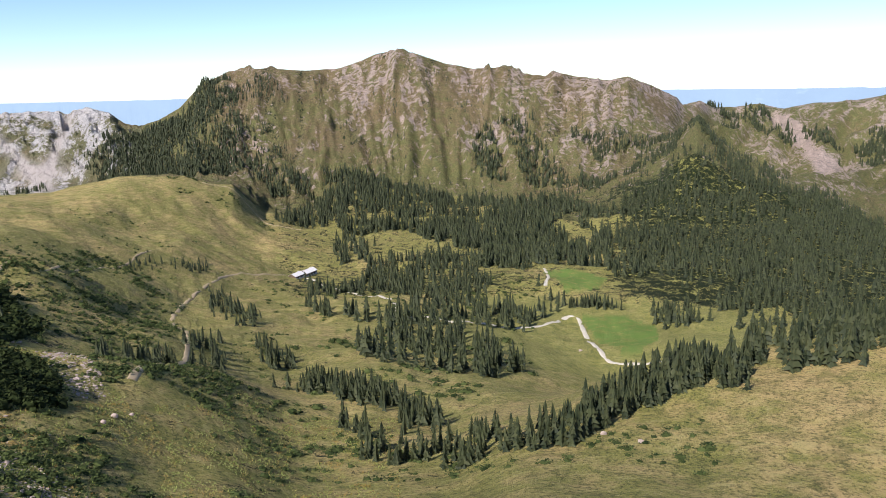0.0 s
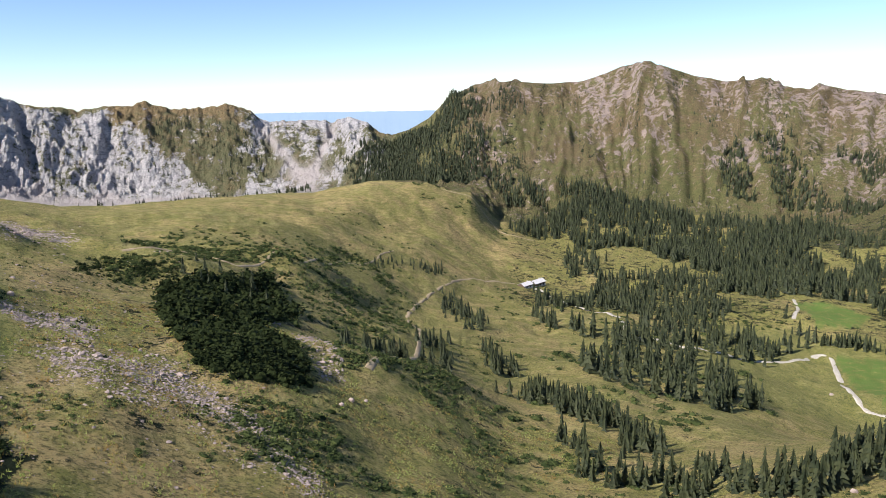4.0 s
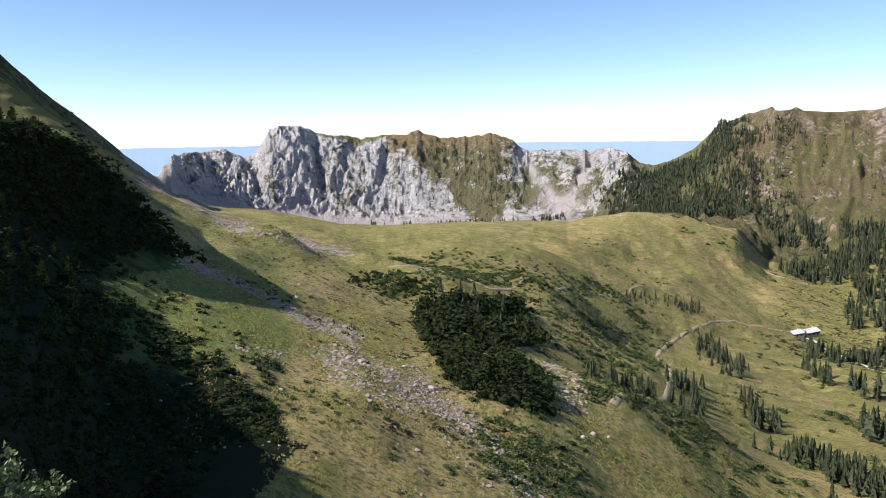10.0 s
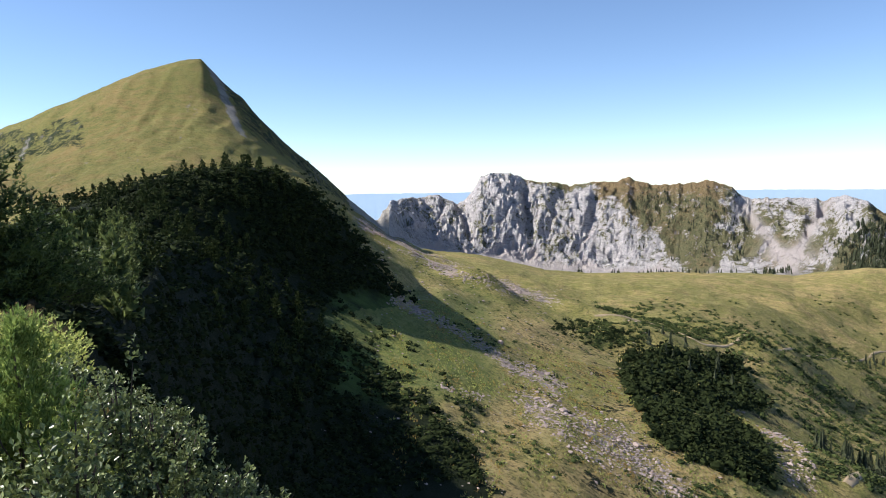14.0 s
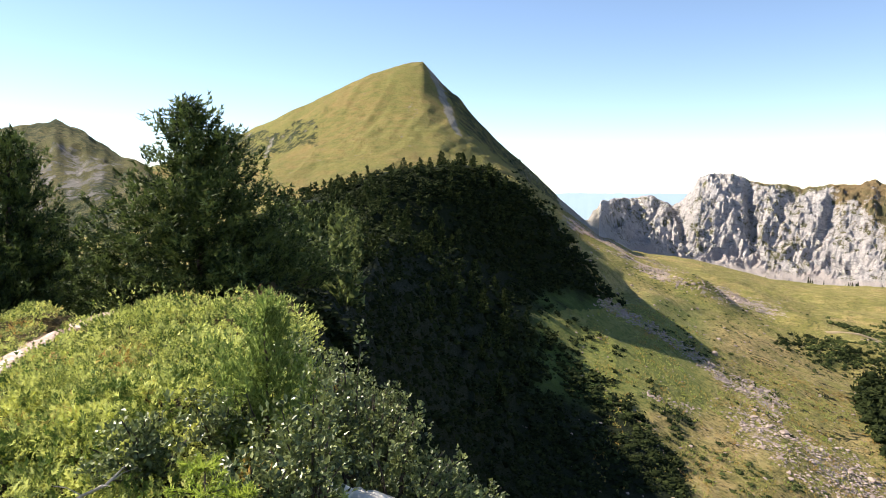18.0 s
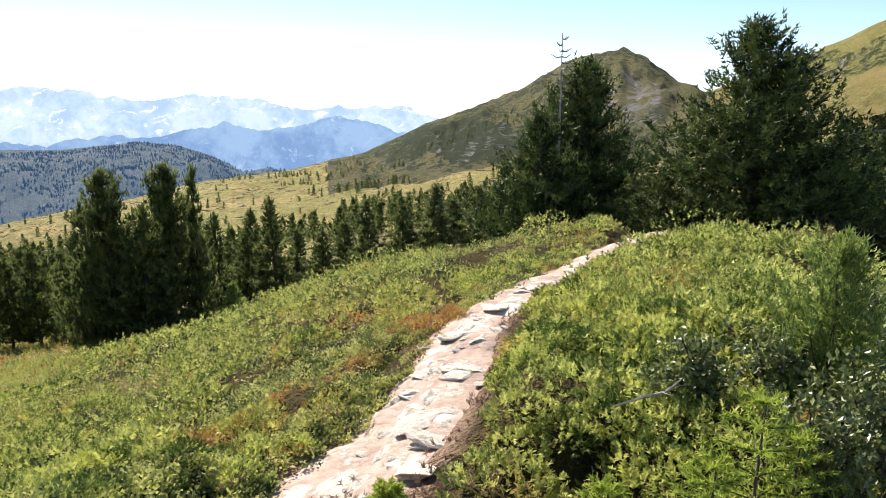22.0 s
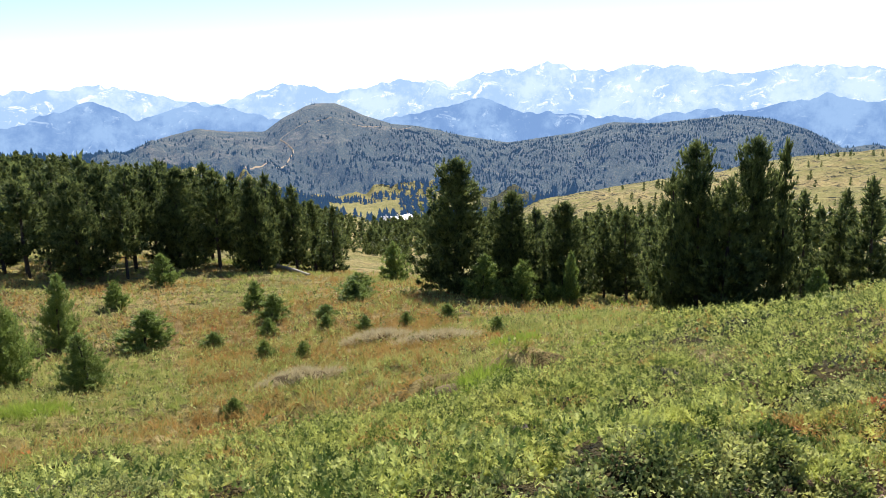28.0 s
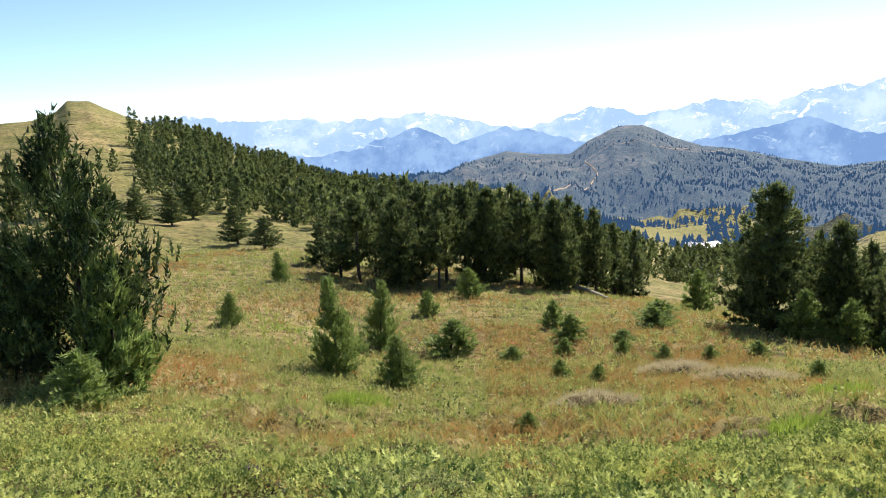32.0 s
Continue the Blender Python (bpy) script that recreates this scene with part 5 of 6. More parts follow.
# bearing, distance, height, breadth, kind
PINE_PLACES = [
    (100.1, 17.5, 4.3, 3.3, 0), (93.4, 15, 1.5, 2.0, 1), (96, 15.6, 1.2, 1.6, 1), (102.9, 16, 3.0, 2.6, 1), (87.4, 15, 3.8, 3.7, 0), (84.4, 15.2, 1.5, 2.0, 1), (82.4, 17, 1.9, 2.4, 1), (80.4, 20, 1.4, 2.0, 1),
    (134.4, 26, 6.0, 2.5, 6), (131, 26.5, 6.1, 2.4, 6), (128.7, 27, 5.9, 1.3, 3), (136.2, 27, 5.1, 1.8, 2),
    (132.6, 25, 4.5, 2, 2), (123.1, 33, 4.8, 1.9, 3), (119.6, 36, 2.7, 1.8, 2), (116, 38, 3.8, 2, 3), (113.2, 41, 3.3, 1.9, 2), (111, 42, 4.0, 2.4, 3),
    (109.2, 44, 3.0, 2, 2), (107.5, 40, 3.4, 2.2, 3), (105.8, 36, 2.5, 2.2, 2), (104.6, 30, 2.0, 1.8, 3), (125.3, 35, 4.1, 1.8, 2), (117.7, 44, 3.2, 2, 2),
    (121.4, 46, 3.5, 2, 3), (114, 21, 0.8, 0.9, 4), (112.2, 22, 0.8, 1, 4), (110.4, 24, 0.8, 1.2, 4), (126.2, 24, 1.4, 0.9, 4), (119, 24, 0.5, 0.7, 4),
    (144.4, 33, 4.5, 2.4, 6), (141.2, 34, 3.8, 1.6, 2), (146.4, 35, 4.3, 2.2, 2), (142.9, 38, 3.9, 1.7, 3), (139.5, 34, 4.2, 1.8, 2), (138, 36, 4.2, 1.6, 3),
    (140.3, 42, 5.1, 2, 2), (147.6, 30, 1.8, 1.4, 4), (152.9, 32, 6.0, 3.5, 6), (148.3, 33, 4.8, 2.4, 6), (145.9, 31, 2.7, 0.9, 3), (149.8, 36, 4.7, 2, 2),
    (157.6, 45, 2.6, 1.9, 4), (150.7, 30, 1.9, 1.6, 4), (136.9, 29, 2.3, 1, 4), (143.8, 30, 2.2, 0.8, 4), (125, 40, 5.3, 2, 2), (127.2, 42, 5.6, 2, 3),
    (183.6, 44, 5.2, 3, 5), (182.3, 47, 5.6, 2.8, 5), (180.3, 43, 5.4, 3.2, 6), (178.6, 48, 6.2, 2.9, 5), (176.8, 46, 6.0, 3, 5), (175.2, 49, 6.2, 2.8, 5),
    (173.7, 46, 6.1, 3.4, 6), (172.2, 50, 6.2, 2.8, 2), (170.9, 47, 6.1, 2.8, 5), (169.6, 50, 6.2, 2.6, 2), (168, 47, 6.0, 3.0, 6), (166.6, 51, 5.9, 2.6, 2),
    (165.2, 50, 5.9, 2.4, 2), (163.8, 54, 5.4, 2.2, 3), (162.4, 56, 5.1, 2.2, 3), (185, 46, 4.1, 2.4, 2), (186.4, 50, 3.0, 2.2, 2), (179.4, 52, 6.3, 3, 5),
    (174.4, 54, 6.8, 3, 5), (181.6, 55, 6.3, 3, 5), (171.4, 56, 7.1, 3, 2), (167.2, 58, 7.0, 3, 2), (177.4, 43, 4.5, 2.2, 5), (203.4, 17, 5.3, 3.3, 1),
    (207.4, 17.5, 3.1, 1.8, 1), (201.6, 16, 2.8, 1.6, 4), (185.8, 20.8, 2.75, 1.4, 7), (182.2, 26, 2.4, 1.25, 7), (180.9, 19.8, 1.4, 1.25, 7), (176.7, 24.9, 1.25, 1.8, 4),
    (175, 39, 1.6, 1.5, 4), (189.6, 40.5, 1.6, 1.1, 7), (193.6, 26.6, 1.2, 0.9, 7), (178.3, 33.5, 1.2, 1.0, 4), (167.8, 24.9, 0.6, 0.7, 4), (160.9, 29.3, 0.85, 1.4, 4), (163.2, 24.3, 0.5, 0.6, 4), (160.3, 23, 0.5, 0.6, 4), (168.1, 21.2, 0.55, 0.6, 4), (165.2, 20.6, 0.5, 0.5, 4), (149.6, 20.3, 0.5, 0.6, 4), (156.8, 23.1, 0.45, 0.5, 4), (170.9, 15, 0.4, 0.5, 4), (204.2, 13.5, 1.1, 1.2, 4), (160.6, 31, 1.0, 1.7, 4),
    (167.4, 27, 1.0, 1.2, 4), (163.1, 26, 0.5, 0.9, 4), (168.6, 30, 1.2, 1, 4), (153.5, 24, 0.5, 0.7, 4), (145.3, 30, 0.9, 0.9, 4), (172, 24, 0.5, 0.8, 4),
    (190.6, 60, 2.6, 2.6, 2), (192.5, 66, 3.3, 2.8, 2), (197, 80, 3.6, 3, 2), (199.3, 84, 3.8, 3.2, 2), (201, 86, 3.7, 3.2, 2), (195.5, 90, 4.2, 3.2, 2),
    (204.8, 90, 6.6, 3.4, 2), (206.8, 85, 7.2, 3.2, 2),
]
masters = {}
for k, (b, r, h, w, kind) in enumerate(PINE_PLACES):
    sx, sz = w / PINE_SIZES[kind][1], h / PINE_SIZES[kind][0]
    p = polar(b, r, ground_z(b, r) - 0.04)
    m = Matrix.Translation(p) @ pose(0, 0, 0, 0, 0, (k * 137.5) % 360) @ Matrix.Diagonal((sx, sx, sz, 1))
    name = "young_pine" if kind in (4, 7) else "pine_tree"
    if kind not in masters:
        masters[kind] = make_pine(name, PINES[kind], PINE_WORDS[kind], PINE_GROUPS[kind])
        masters[kind].matrix_basis = m
        masters[kind]["first"] = 1
    else:
        made = masters[kind].copy()
        scene.collection.objects.link(made)
        made.matrix_basis = m
        for child in masters[kind].children:
            c = child.copy()
            scene.collection.objects.link(c)
            c.parent = made
for ob in masters.values():
    del ob["first"]

# the bare dead leader above one pine
snag_at = polar(101.5, 17.0, ground_z(101.5, 17.0))
snag = thing("dead_tree", "bare grey dead treetop among the pines", "tree")
snag.location = snag_at
rng = np.random.default_rng(8)
part("trunk", tube([(0, 0, -0.1), (0.03, 0.02, 2.2), (0, 0, 4.8)], [0.05, 0.03, 0.008], 6), DEAD_M, snag, smooth=True)
for z in np.linspace(3.8, 4.68, 8):
    for a in rng.uniform(0, 6.283, 3):
        L = 0.42 * (5.0 - z) / 1.8 + 0.07
        part("twig", tube([(0, 0, z), (math.cos(a) * L * 0.5, math.sin(a) * L * 0.5, z - 0.02), (math.cos(a) * L, math.sin(a) * L, z + 0.05)], [0.016, 0.012, 0.007], 4), DEAD_M, snag)

# woods further back on the south side
FAR_PINES = [pine_shapes(40 + k, 6.0, 2.8, 0.08, 0.72, 5, 3, 2, 0.8, 0.54, 1.9, 0.4) for k in range(4)]
FAR_PINES = [(V / 6.0, F) for V, F in (join([tube([(0, 0, -0.2), (0, 0, 4.5)], [0.1, 0.04], 3), s[2]]) for s in FAR_PINES)]
SOUTH_WOODS = [
    ([(199, 213), (196, 290), (190, 300), (184, 330), (181, 330), (183, 110), (188, 85), (194, 95), (199, 120)], 760, -0.5, 3.5, 6.5),
    ([(184, 330), (184, 65), (176, 62), (166, 70), (162, 110), (160, 380), (176, 400)], 420, -0.3, 5, 8),
    ([(126, 50), (104, 50), (96, 60), (96, 130), (110, 170), (128, 120)], 130, -0.05, 3, 6),
    ([(150, 50), (126, 50), (128, 140), (138, 240), (150, 240)], 230, -0.1, 4, 7),
    ([(118, 170), (94, 170), (94, 420), (118, 380)], 210, 0.12, 3, 5.5),
    ([(140, 240), (112, 300), (104, 700), (118, 640), (132, 430), (142, 330)], 190, 0.14, 2.5, 5),
    ([(160, 60), (150, 60), (150, 420), (160, 380)], 150, 0.0, 5, 8),
    ([(83, 30), (78.5, 30), (76, 60), (76, 140), (82, 140)], 150, -0.3, 2, 3.4),
    ([(207, 100), (199, 100), (198, 160), (208, 150)], 5, -0.3, 3, 4.5),
]
plant("pine_wood", FAR_PINES, SOUTH_WOODS, 1.0, ROW_M, "dark pine wood on slopes behind the meadow", "trees", 600, 0.1)
plant("ridge_trees", FAR_PINES, RIDGE_TREES, 1.1, ALDER_M, "small dark conifers on the shady flank of the ridge", "trees", 540, 0.3, past_rim)
HILL_WOODS = [([(186, 450), (164, 480), (150, 460), (134, 560), (124, 900), (186, 900)], 1500, -0.05, 5, 10), ([(188, 520), (176, 800), (164, 950), (150, 900), (126, 1000), (121, 1500), (126, 1800), (132, 1880), (140, 1900), (150, 1800), (156, 1600), (166, 1500), (176, 1600), (184, 900)], 9000, -0.04, 3.5, 7)]


def open_hill(b, r):
    el = np.degrees(np.arctan2(land(b, r)[0], r))
    hit = bare_top(b, el) > np.random.default_rng(12).uniform(0.3, 1.25, len(b))
    for plot in GLADES:
        hit |= inside(b, r, plot)
    return hit


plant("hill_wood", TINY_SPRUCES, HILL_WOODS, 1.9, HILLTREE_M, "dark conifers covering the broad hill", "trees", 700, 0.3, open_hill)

# ---------------------------------------------------------------- heath, meadow and path
def heath_reach(b):
    return np.interp(b, [80, 90, 120, 132, 138, 143, 150, 160, 166, 175, 185, 193, 215], [9, 12, 26, 23, 17, 12.5, 9.5, 8.8, 9.2, 11, 11.5, 11, 10])


def heath_spots(n, r0, r1, b0, b1, seed, kind):
    """Places for sprigs: kind 1 juniper, 2 bilberry, 3 heather by the path, 4 meadow grass, 5 the path's upper edge."""
    rng = np.random.default_rng(seed)
    r = np.sqrt(rng.uniform(r0 ** 2, r1 ** 2, n * 6))
    b = rng.uniform(b0, b1, n * 6)
    a = np.radians(b)
    x, y = -r * np.sin(a), r * np.cos(a)
    gap, along = path_gap(x, y)
    free = gap > path_half(along) + 0.08 + 0.10 * grain(x / 0.3, y / 0.3, 77)
    if kind < 3:
        free = gap > path_half(along) + 0.07 + 0.07 * grain(x / 0.3, y / 0.3, 77)
    free |= r > 12
    mix = fbm(x / 1.6, y / 1.6, 3, 81) + rng.normal(0, 0.05, len(r)) + 0.3 * step(108, 98, b) * (r < 12)
    edge = gap - path_half(along)
    beside = b < np.interp(r, [p[0] for p in PATH_LINE], [p[1] for p in PATH_LINE])
    brown = beside & (edge < 0.34 + 0.3 * grain(x / 0.5, y / 0.5, 83)) & (((r > 4.2) & (r < 6.6)) | ((r > 2.2) & (r < 3.3)) | (edge < 0.14)) & (r < 9)
    brown |= ~beside & (edge < 0.1) & (r < 8)
    tuft = np.hypot(x - polar(118, 2.95)[0], y - polar(118, 2.95)[1]) < 0.2 + 0.08 * grain(x / 0.1, y / 0.1, 84)
    cover = r < heath_reach(b) * (1 + 0.7 * fbm(x / 5, y / 5, 3, 85) + rng.normal(0, 0.05, len(r)))
    keep = {1: free & cover & (~brown | (edge > 0.2)) & (mix > -0.14), 2: free & cover & (~brown | (edge > 0.2)) & (mix <= -0.06), 3: (free & brown) | tuft, 4: ~cover & (r > 8), 5: ~beside & (edge > -0.02) & (edge < 0.36) & (r < 9)}[kind]
    b, r = b[keep][:n], r[keep][:n]
    return standing(b, r), rng


def sprigs(name, mat, jobs, kind, shape, label, category):
    out = []
    for n, r0, r1, b0, b1, seed, count, length, width, up in jobs:
        P, rng = heath_spots(n, r0, r1, b0, b1, seed, kind)
        P = P + np.column_stack([np.zeros((len(P), 2)), rng.uniform(-0.01, up, len(P))])
        D = unit(rng.normal(0, 0.45, P.shape) + [0, 0, 1.0])
        out.append(shape(P, D, count, length, width, rng, 0.6))
    V, F = join(out)
    return tagged(mesh_object(name, V, F, mat, smooth=False), label, category, kind="stuff")


def cushions(name, mat, jobs, kind, shape, label):
    """Low rounded cushions of sprays, each spray pointing outwards."""
    out = []
    for n, r0, r1, b0, b1, seed, sprays, count, length, width, small, large in jobs:
        C, rng = heath_spots(n, r0, r1, b0, b1, seed, 5 if seed == 915 else kind)
        size = rng.uniform(small, large, (len(C), 1)) * (0.75 + 0.5 * rng.random((len(C), 1)))
        gap, along = path_gap(C[:, 0], C[:, 1])
        low = np.where(np.hypot(C[:, 0], C[:, 1]) < 13, np.clip(0.42 + 0.75 * (gap - path_half(along) - 0.15), 0.42, 1.0), 1.0)
        size = size * low[:, None]
        m = np.repeat(np.arange(len(C)), sprays)
        d = unit(rng.normal(0, 1, (len(m), 3)) * [1, 1, 0.9] + [0, 0, 0.35])
        d[:, 2] = np.abs(d[:, 2])
        P = C[m] + d * size[m] * [1, 1, 0.66] * rng.uniform(0.88, 1.05, (len(m), 1)) - [0, 0, 0.02]
        out.append(shape(P, unit(d * 0.8 + [0, 0, 0.5]), count, length, width, rng, 0.4 if kind == 1 else 0.75))
    V, F = join(out)
    return tagged(mesh_object(name, V, F, mat, smooth=False), label, "shrubs", kind="stuff")


cushions("juniper_heath", JUNIPER_M, [(170, 1.9, 7.5, 112, 168, 907, 150, 1, 0.044, 0.017, 0.12, 0.26), (230, 1.5, 5.5, 78, 216, 901, 220, 1, 0.044, 0.017, 0.17, 0.36), (150, 2.2, 9, 80, 108, 905, 200, 1, 0.05, 0.019, 0.17, 0.36), (150, 5.5, 11, 138, 216, 906, 260, 1, 0.06, 0.024, 0.3, 0.55), (540, 5.5, 14, 80, 214, 902, 105, 1, 0.065, 0.026, 0.25, 0.5), (850, 14, 34, 104, 175, 903, 22, 1, 0.13, 0.058, 0.2, 0.42)],
         1, fronds, "bright green juniper cushions covering the ridge")
cushions("bilberry_heath", BILBERRY_M, [(600, 1.4, 6.5, 78, 216, 911, 46, 3, 0.024, 0.016, 0.05, 0.15), (1000, 1.6, 9, 92, 165, 915, 50, 3, 0.024, 0.016, 0.16, 0.3), (800, 5.5, 14, 80, 214, 912, 26, 3, 0.032, 0.021, 0.1, 0.22), (800, 14, 34, 104, 175, 913, 12, 3, 0.07, 0.045, 0.14, 0.3)],
         2, leaflets, "green bilberry heath with reddish leaves")
sprigs("withered_heather", HEATHER_M, [(5200, 1.5, 9, 84, 200, 921, 14, 0.032, 0.0045, 0.1)], 3, blades, "withered brown heather beside the footpath", "shrubs")
sprigs("meadow_grass", GRASS_M, [(15000, 8, 24, 134, 214, 931, 7, 0.22, 0.016, 0.02), (11000, 24, 60, 134, 210, 932, 6, 0.32, 0.04, 0.02)], 4, blades,
       "long ochre and green meadow grass in the hollow", "grass")
sprigs("bog_grass", BOG_M, [(5200, 13, 31, 153, 174, 933, 6, 0.2, 0.015, 0.02)], 4, blades, "rust-brown bog grass in the wet hollow", "grass")
sprigs("meadow_tussocks", BILBERRY_M, [(4600, 9, 40, 132, 212, 941, 7, 0.1, 0.055, 0.12)], 4, leaflets, "low green bilberry tufts scattered in the meadow", "shrubs")


def grass_mound(b, r, wide, deep, h, mat, n, length, words, seed):
    """A low hummock of tufted grass lying across the slope."""
    rng = np.random.default_rng(seed)
    ob = thing("grass_hummock", words, "grass", "hummocks in the bog")
    a, q = rng.uniform(0, 6.283, n), np.sqrt(rng.uniform(0, 1, n))
    x, y = polar(b, r)[0] + 0 * a, polar(b, r)[1] + 0 * a
    out, along = unit(np.array([x[0], y[0]])), unit(np.array([-y[0], x[0]]))
    P = np.column_stack([x, y]) + np.outer(np.cos(a) * q * wide, along) + np.outer(np.sin(a) * q * deep, out)
    z = land(np.degrees(np.arctan2(-P[:, 0], P[:, 1])), np.hypot(P[:, 0], P[:, 1]))[0] + h * (1 - q ** 2)
    at = np.array(polar(b, r, ground_z(b, r)))
    ob.location = at
    V = np.column_stack([P, z]) - at
    D = unit(np.column_stack([np.outer(np.cos(a) * q, along) + np.outer(np.sin(a) * q, out), np.full(n, 0.8)]))
    part("turf", blades(V, D, 8, length, 0.012, rng, 0.5), mat, ob)
    k = np.arange(24) * 2 * np.pi / 24
    ring = [np.column_stack([np.outer(np.cos(k) * f * wide, along) + np.outer(np.sin(k) * f * deep, out), np.full(24, h * (1 - f * f) - 0.02 - 0.25 * (f > 0.9))]) for f in (1.0, 0.6, 0.2)]
    F = [t for i in range(2) for j in range(24) for t in ((i * 24 + j, i * 24 + (j + 1) % 24, i * 24 + 24 + (j + 1) % 24), (i * 24 + j, i * 24 + 24 + (j + 1) % 24, i * 24 + 24 + j))]
    F += [(48, 48 + j, 49 + j) for j in range(1, 23)]
    part("sod", (np.concatenate(ring), np.array(F)), SOD_M, ob, smooth=True)


for k, (b, r, wide, deep) in enumerate([(159.3, 21.3, 1.1, 0.6), (154.5, 19.8, 1.3, 0.6), (165.4, 17.0, 1.1, 0.5)]):
    grass_mound(b, r, wide, deep, 0.2, PALE_M, 420, 0.2, "pale withered grass hummock in the bog", 960 + k)
for k, (b, r, wide, deep) in enumerate([(152.3, 11.1, 0.8, 0.4), (184.4, 17.0, 0.7, 0.5), (148.3, 17.3, 0.5, 0.4)]):
    grass_mound(b, r, wide, deep, 0.06, SEDGE_M, 300, 0.26, "bright green patch of sedge in the meadow", 970 + k)


def ribbon(name, line, half, mat, lift, label, sides=9, wobble=0.3, smooth_n=12):
    """A way laid over the land along bearings and distances."""
    line = np.array([polar(b, r)[:2] for b, r in line])
    run = np.concatenate([[0], np.cumsum(np.hypot(*np.diff(line, axis=0).T))])
    s = np.linspace(0, run[-1], max(20, len(line) * smooth_n))
    xy = pchip(run, line, s)
    d = unit(np.gradient(xy, axis=0))
    side = np.column_stack([-d[:, 1], d[:, 0]])
    hw = half(s) if callable(half) else np.full(len(s), half)
    off = np.linspace(-1, 1, sides)[None, :] * (hw * (1 + wobble * fbm(s / (hw.mean() * 5), s * 0, 3, 91)))[:, None]
    P = xy[:, None, :] + side[:, None, :] * off[:, :, None]
    x, y = P[..., 0].ravel(), P[..., 1].ravel()
    z, _ = land(np.degrees(np.arctan2(-x, y)), np.hypot(x, y))
    edge = np.tile(np.abs(np.linspace(-1, 1, sides)), len(s))
    z = z + lift * (1 - 1.6 * edge ** 4)
    V = np.column_stack([x, y, z])
    ids = np.arange(len(V)).reshape(len(s), sides)
    q = np.stack([ids[:-1, :-1], ids[:-1, 1:], ids[1:, 1:], ids[1:, :-1]], axis=2).reshape(-1, 4)
    return tagged(mesh_object(name, V, q, mat), label, "path", kind="structure")


footpath = ribbon("footpath", [(b, r) for r, b in PATH_LINE[1:]], lambda s: path_half(s + 0.9) + 0.05, EARTH_M, 0.02, "narrow trodden footpath of reddish earth and stones", 15, 0.12, 24)
ribbon("gravel_road", [(-19.5, 452), (-16.4, 445), (-14.7, 449), (-13.3, 454), (-12, 488), (-11.3, 524), (-10.8, 563), (-10.1, 568), (-8.8, 546), (-7.5, 529), (-3.8, 508), (-.6, 493), (3.9, 498), (3.8, 540), (4.8, 598), (7, 640), (9.2, 700), (10.8, 740)],
       1.9, GRAVEL_M, 0.35, "pale winding gravel road in the valley")
ribbon("field_track", [(-8.1, 650), (-8.3, 704), (-8.0, 735)], 1.8, GRAVEL_M, 0.35, "pale farm track beside a hay field")
ribbon("dirt_track", [(24.3, 202), (22.4, 238), (20.7, 281), (20.1, 382), (21, 445), (20.1, 498), (19.3, 557), (16.9, 656), (13.9, 719), (12.4, 748)], 1.3, TRACK_M, 0.3, "brown dirt track across the pasture")
ribbon("hill_track", [(42, 331), (38, 345), (36.2, 345), (34, 340), (30, 400), (26, 520), (22, 660)], 1.0, TRACK_M, 0.3, "faint dirt track on the slope")
ribbon("pass_track", [(11, 1010), (13, 1000), (14.5, 1020), (16, 1030), (18, 1015)], 1.6, TRACK_M, 0.4, "dirt track over the pasture crest")

ribbon("hill_path", [(170.2, 780), (169.0, 881), (167.2, 976), (165.4, 1150), (165.0, 1273), (165.8, 1367), (162.5, 1440), (160.2, 1483), (157.5, 1600), (155.9, 1711)], 1.1, TRACK_M, 0.5, "pale track up the bare top of the broad hill")

# flat stones trodden into the path
STONE_SHAPES = []
for k in range(7):
    v, f = rock(RNG, 2)
    me_ob = mesh_object("stone", v * [1, 0.72, 0.2], f, STONE_M, smooth=False)
    STONE_SHAPES.append(me_ob.data)
    bpy.data.objects.remove(me_ob)
rng = np.random.default_rng(15)
run_xy = np.concatenate([[0], np.cumsum(np.hypot(*np.diff(PATH_XY, axis=0).T))])
for k in range(240):
    s = rng.triangular(1.2, 3.0, 8.0)
    x, y = np.interp(s, run_xy, PATH_XY[:, 0]), np.interp(s, run_xy, PATH_XY[:, 1])
    d = np.array([np.interp(s + 0.1, run_xy, PATH_XY[:, 0]) - x, np.interp(s + 0.1, run_xy, PATH_XY[:, 1]) - y]) / 0.1
    off = rng.normal(-0.38, 0.42) * float(path_half(s)) * 0.9
    x, y = x - d[1] * off, y + d[0] * off
    size = rng.choice([0.035, 0.06, 0.1, 0.17], p=[0.38, 0.3, 0.2, 0.12])
    z = ground_z(math.degrees(math.atan2(-x, y)), math.hypot(x, y)) + 0.006
    st = new("stone", STONE_SHAPES[k % 7])
    st.parent = footpath
    st.matrix_basis = Matrix.Translation((x, y, z)) @ pose(0, 0, 0, rng.normal(0, 7), rng.normal(0, 7), rng.uniform(0, 360)) @ Matrix.Diagonal((size * rng.uniform(0.8, 1.4), size, size, 1))

# boulders at the brink
for b, r, size, words in ((79.4, 3.75, 0.16, "pale lichen-covered boulder among the bushes"), (75.8, 3.85, 0.24, "pale cracked boulder at the brink"), (80.6, 3.0, 0.12, "pale stone among the bushes")):
    v, f = rock(RNG, 3)
    ob = mesh_object("boulder", v * [size, size * 0.8, size * 0.9], f, STONE_M, smooth=False)
    ob.location = polar(b, r, ground_z(b, r) + size * 0.45)
    tagged(ob, words, "rock")


